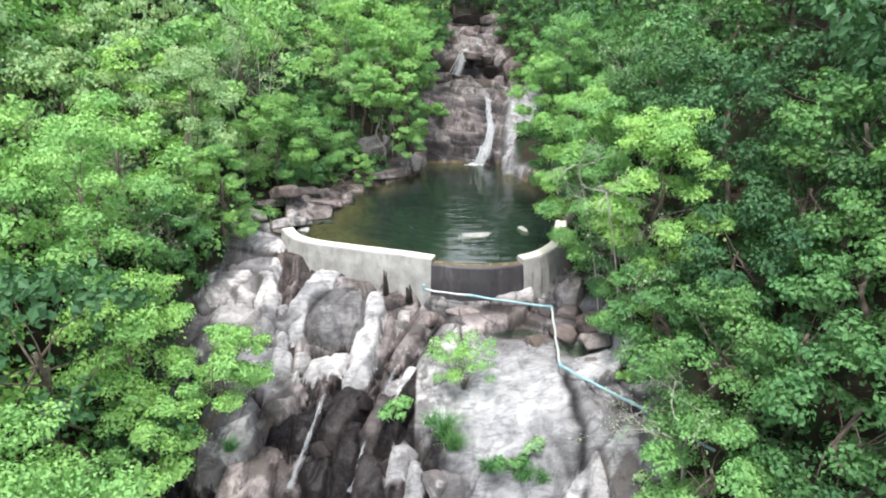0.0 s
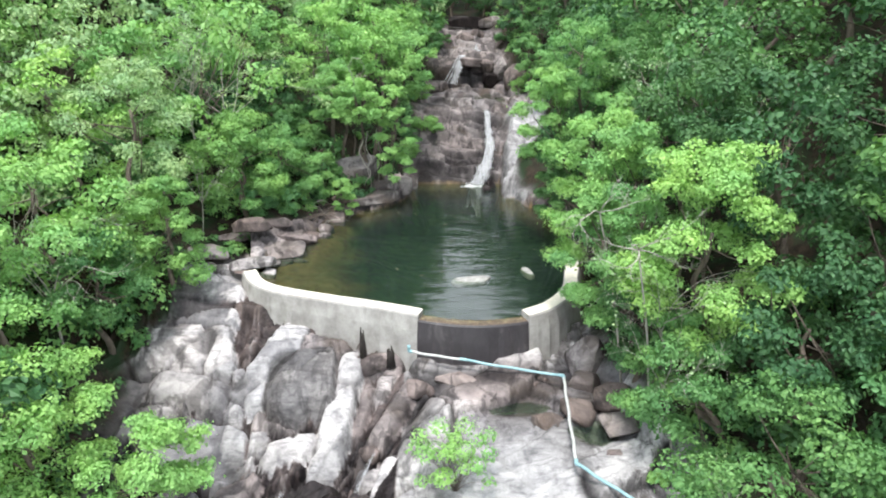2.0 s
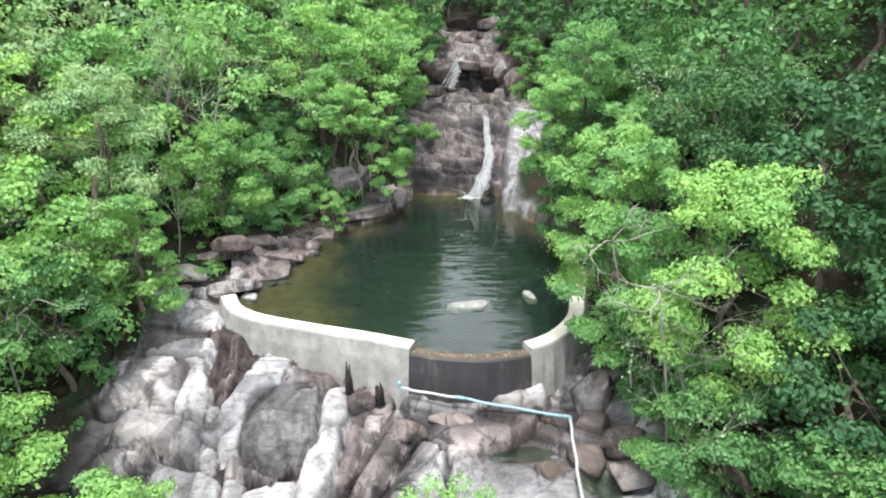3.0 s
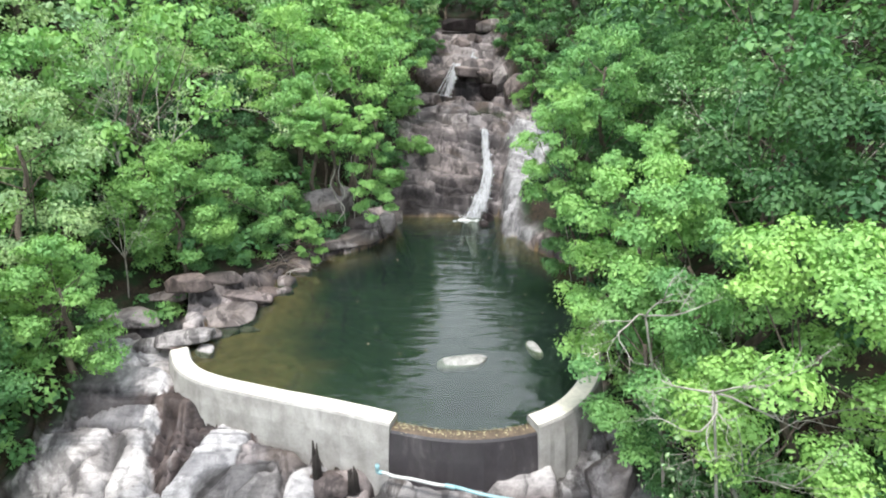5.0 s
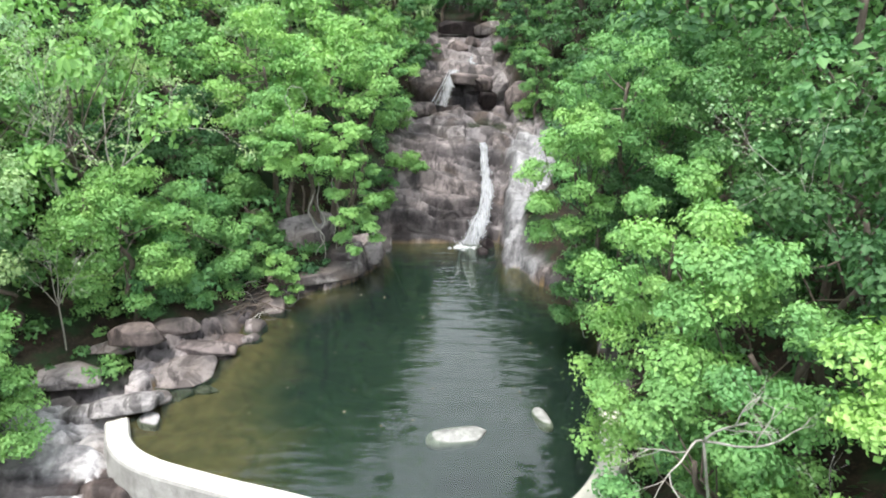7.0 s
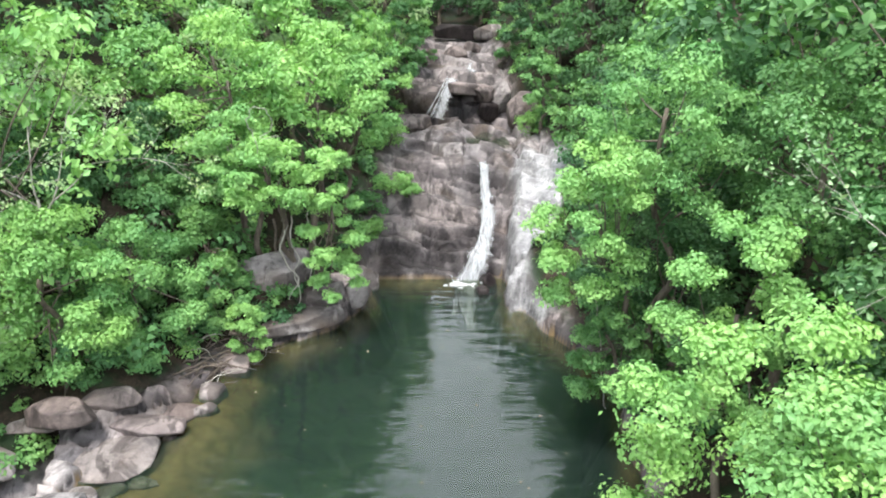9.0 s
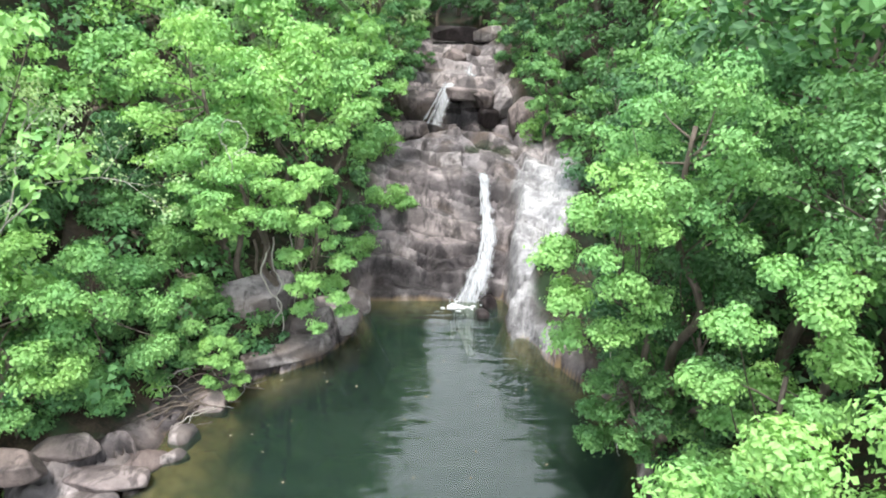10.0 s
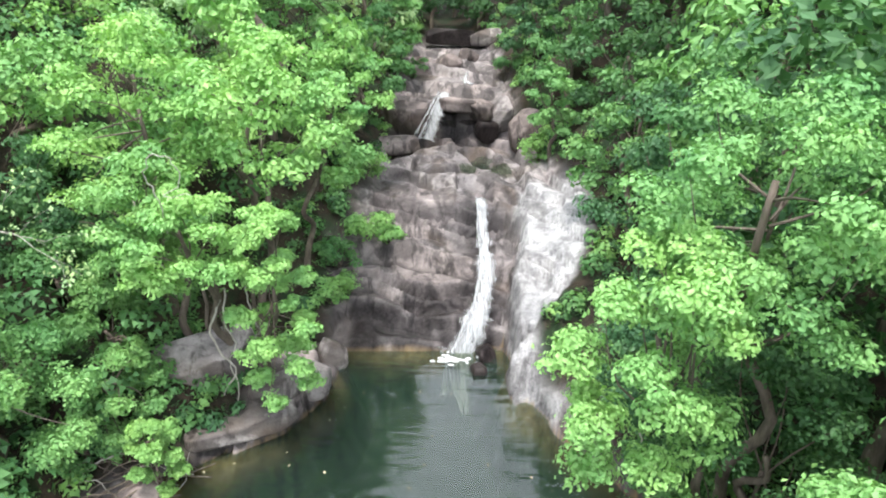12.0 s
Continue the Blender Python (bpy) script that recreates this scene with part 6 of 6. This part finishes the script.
bare_tree(9.4, 26.0, 9.0, 308, "grey bare-branched tree above the canopy", 700, (0.5, -0.5), 0.035)
bare_tree(7.4, 15.2, 5.2, 309, "grey leafless sapling among the shrubs", 200, (-0.8, -0.6))


def vine(way, thick, label, seed, mat=None, name="vine", category="vine", steps=5):
    rs = np.random.RandomState(seed)
    pts = [tuple(np.array(p) + rs.normal(0, 0.02, 3)) for p in spline(way, steps)]
    thing(name, mesh_of(name, *tube(pts, np.linspace(thick * 0.7, thick * 0.45, len(pts)), 6), mat or M_PALE_BARK), label=label, category=category, group="vines and roots")


# vines hang about the tree on the far shore
vine(((-3.75, 38.0, 3.6), (-4.0, 37.8, 2.8), (-3.75, 37.7, 2.2), (-3.45, 37.7, 1.7), (-3.8, 37.6, 1.1), (-3.7, 37.4, 0.5), (-3.9, 36.9, 0.25)), 0.045, "pale twisting vine hanging from a tree", 1)
vine(((-3.6, 38.1, 3.9), (-3.65, 37.9, 3.0), (-3.4, 37.8, 2.5), (-3.6, 37.75, 1.9), (-3.45, 37.7, 1.2), (-3.55, 37.5, 0.4)), 0.035, "pale twisting vine hanging from a tree", 2)
vine(((-3.1, 38.2, 4.0), (-3.0, 38.0, 3.2), (-2.8, 37.9, 2.8), (-3.0, 37.9, 2.4), (-3.1, 38.0, 1.6), (-3.0, 38.0, 0.6)), 0.03, "pale twisting vine hanging from a tree", 3)
vine(((-3.95, 36.3, 6.0), (-3.9, 36.1, 6.7), (-4.05, 36.0, 7.3), (-3.85, 35.9, 7.75), (-3.5, 35.9, 7.7), (-3.4, 36.0, 7.2), (-3.75, 36.0, 6.9), (-3.2, 36.0, 6.95)), 0.02, "pale looping vine in the crown of a tree", 4)
vine(((-5.4, 38.0, 6.2), (-5.0, 37.4, 5.4), (-4.5, 37.0, 4.9)), 0.04, "pale slanting dead branch in the foliage", 5, None, "branch", "branch")
# stems on the far shore
for k, (a_, b_, t_) in enumerate((((-4.7, 38.6, 0.2), (-4.3, 38.5, 3.6), 0.09), ((-3.2, 38.5, 0.2), (-3.0, 38.3, 4.2), 0.10), ((-3.9, 38.5, 0.2), (-3.9, 38.1, 4.4), 0.13))):
    m_ = ((a_[0] + b_[0]) / 2 + 0.12, (a_[1] + b_[1]) / 2, (a_[2] + b_[2]) / 2)
    vine((a_, m_, b_), t_, "slender leaning tree with bare grey-brown bark", 20 + k, M_BARK, "slender_tree", "tree")
# roots and fallen boughs along the left bank
rs1 = np.random.RandomState(12)
for k in range(26):
    x0, y0 = rs1.uniform(-6.6, -5.2), rs1.uniform(33.6, 35.6)
    x1, y1 = x0 + rs1.uniform(0.6, 1.7), y0 + rs1.uniform(0.2, 1.3)
    z0, z1 = height(x0, y0), height(x1, y1)
    xm, ym = (x0 + x1) / 2 + rs1.normal(0, 0.15), (y0 + y1) / 2 + rs1.normal(0, 0.15)
    vine(((x0, y0, z0 + 0.02), (xm, ym, max(z0, z1, height(xm, ym)) + rs1.uniform(0.05, 0.35)), (x1, y1, max(z1, 0.0) + 0.03)), rs1.uniform(0.016, 0.045), "tangled brown root trailing down the bank", 40 + k, M_BARK if k % 6 else M_PALE_BARK, "root", "root")
vine(((-5.0, 35.6, 0.9), (-4.7, 35.2, 0.35), (-4.4, 35.1, 0.12), (-4.15, 35.5, 0.2), (-4.2, 36.0, 0.6)), 0.022, "pale root arching over the water's edge", 60, None, "root", "root")
# a thin dead stem leaning over the right shore
vine(((5.35, 33.1, 3.4), (5.6, 33.0, 1.9), (5.75, 32.9, 0.6), (5.9, 32.9, 0.05)), 0.03, "thin pale dead stem leaning at the shore", 61, None, "branch", "branch")


def post(x, y, z, tall, wide, seed):
    """A rotten stump with a splintered top."""
    rs = np.random.RandomState(seed)
    pieces = []
    for k in range(5):
        a = k * 1.2566
        bx, by = math.cos(a) * wide * 0.5, math.sin(a) * wide * 0.35
        h = tall * rs.uniform(0.55, 1.0)
        pieces.append(tube([(bx, by, -0.25), (bx * 0.9, by * 0.9, h * 0.5), (bx * 0.8 + rs.normal(0, 0.02), by, h)], (wide * 0.55, wide * 0.42, wide * 0.12), 6))
    thing("stump", mesh_of("stump", *joined(pieces), M_ROT), (x, y, z), "dark rotten stump wedged against the foot of the dam", "stump", "stumps at the dam")


M_ROT = bark_material("rotten_wood", (0.010, 0.008, 0.007), (0.045, 0.036, 0.032))
post(-2.45, 24.42, -1.15, 0.95, 0.14, 7)
post(-1.45, 24.12, -1.35, 0.62, 0.17, 8)


def drift():
    """Fallen leaves on the pool and along the spillway's sill."""
    rs = np.random.RandomState(19)
    p = [(rs.uniform(-4.5, 4.5), rs.uniform(28, 39.5), 0.012) for _ in range(46)]
    p += [(x, float(np.interp(x, [c[0] for c in CREST], [c[1] for c in CREST])) + rs.normal(0.02, 0.09), -0.012) for x in rs.uniform(-0.4, 3.2, 130)]
    p = np.array(p)
    d = np.tile(np.array([[0, 0, 3.0]]), (len(p), 1))
    thing("leaf_litter", mesh_of("leaf_litter", *leaf_fan(rs, p, d, 0.07), M_LITTER, flat=True), label="pale fallen leaves afloat and caught on the sill", category="leaves", kind="stuff")


M_LITTER = plain_material("fallen_leaves", (0.38, 0.33, 0.20), 0.7, 0.5)
drift()


def dead_crown(x, y, knot, ways, seed):
    """A dead tree whose bleached boughs spread over the green of its neighbours."""
    rs = np.random.RandomState(seed)
    g = height(x, y)
    root = thing("bare_tree", None, (x, y, g), "bleached dead tree spreading over green foliage", "tree", "pale bare trees")
    k = np.array(knot) - (x, y, g)
    part("trunk", mesh_of("trunk", *tube(spline([(0, 0, -0.3), tuple(k * 0.5 + [0.1, 0.1, 0]), tuple(k)], 5), np.linspace(0.045, 0.02, 11), 7), M_PALE_BARK), root)
    for w in ways:
        out = []
        branching(rs, k, np.array(w) / np.linalg.norm(w), 0.95, 0.020, 3, out)
        part("branch", mesh_of("branch", *joined(out), M_PALE_BARK), root)


dead_crown(6.6, 20.6, (5.25, 19.5, 4.75), ((-0.9, -0.1, 0.25), (0.9, -0.35, 0.25), (-0.5, -0.5, 0.7), (0.35, -0.6, 0.7), (-0.2, -0.9, 0.1)), 401)
dead_crown(6.4, 22.8, (4.75, 21.6, 5.0), ((-0.8, -0.5, 0.4), (-0.3, -0.7, 0.8), (0.5, -0.6, 0.6)), 402)
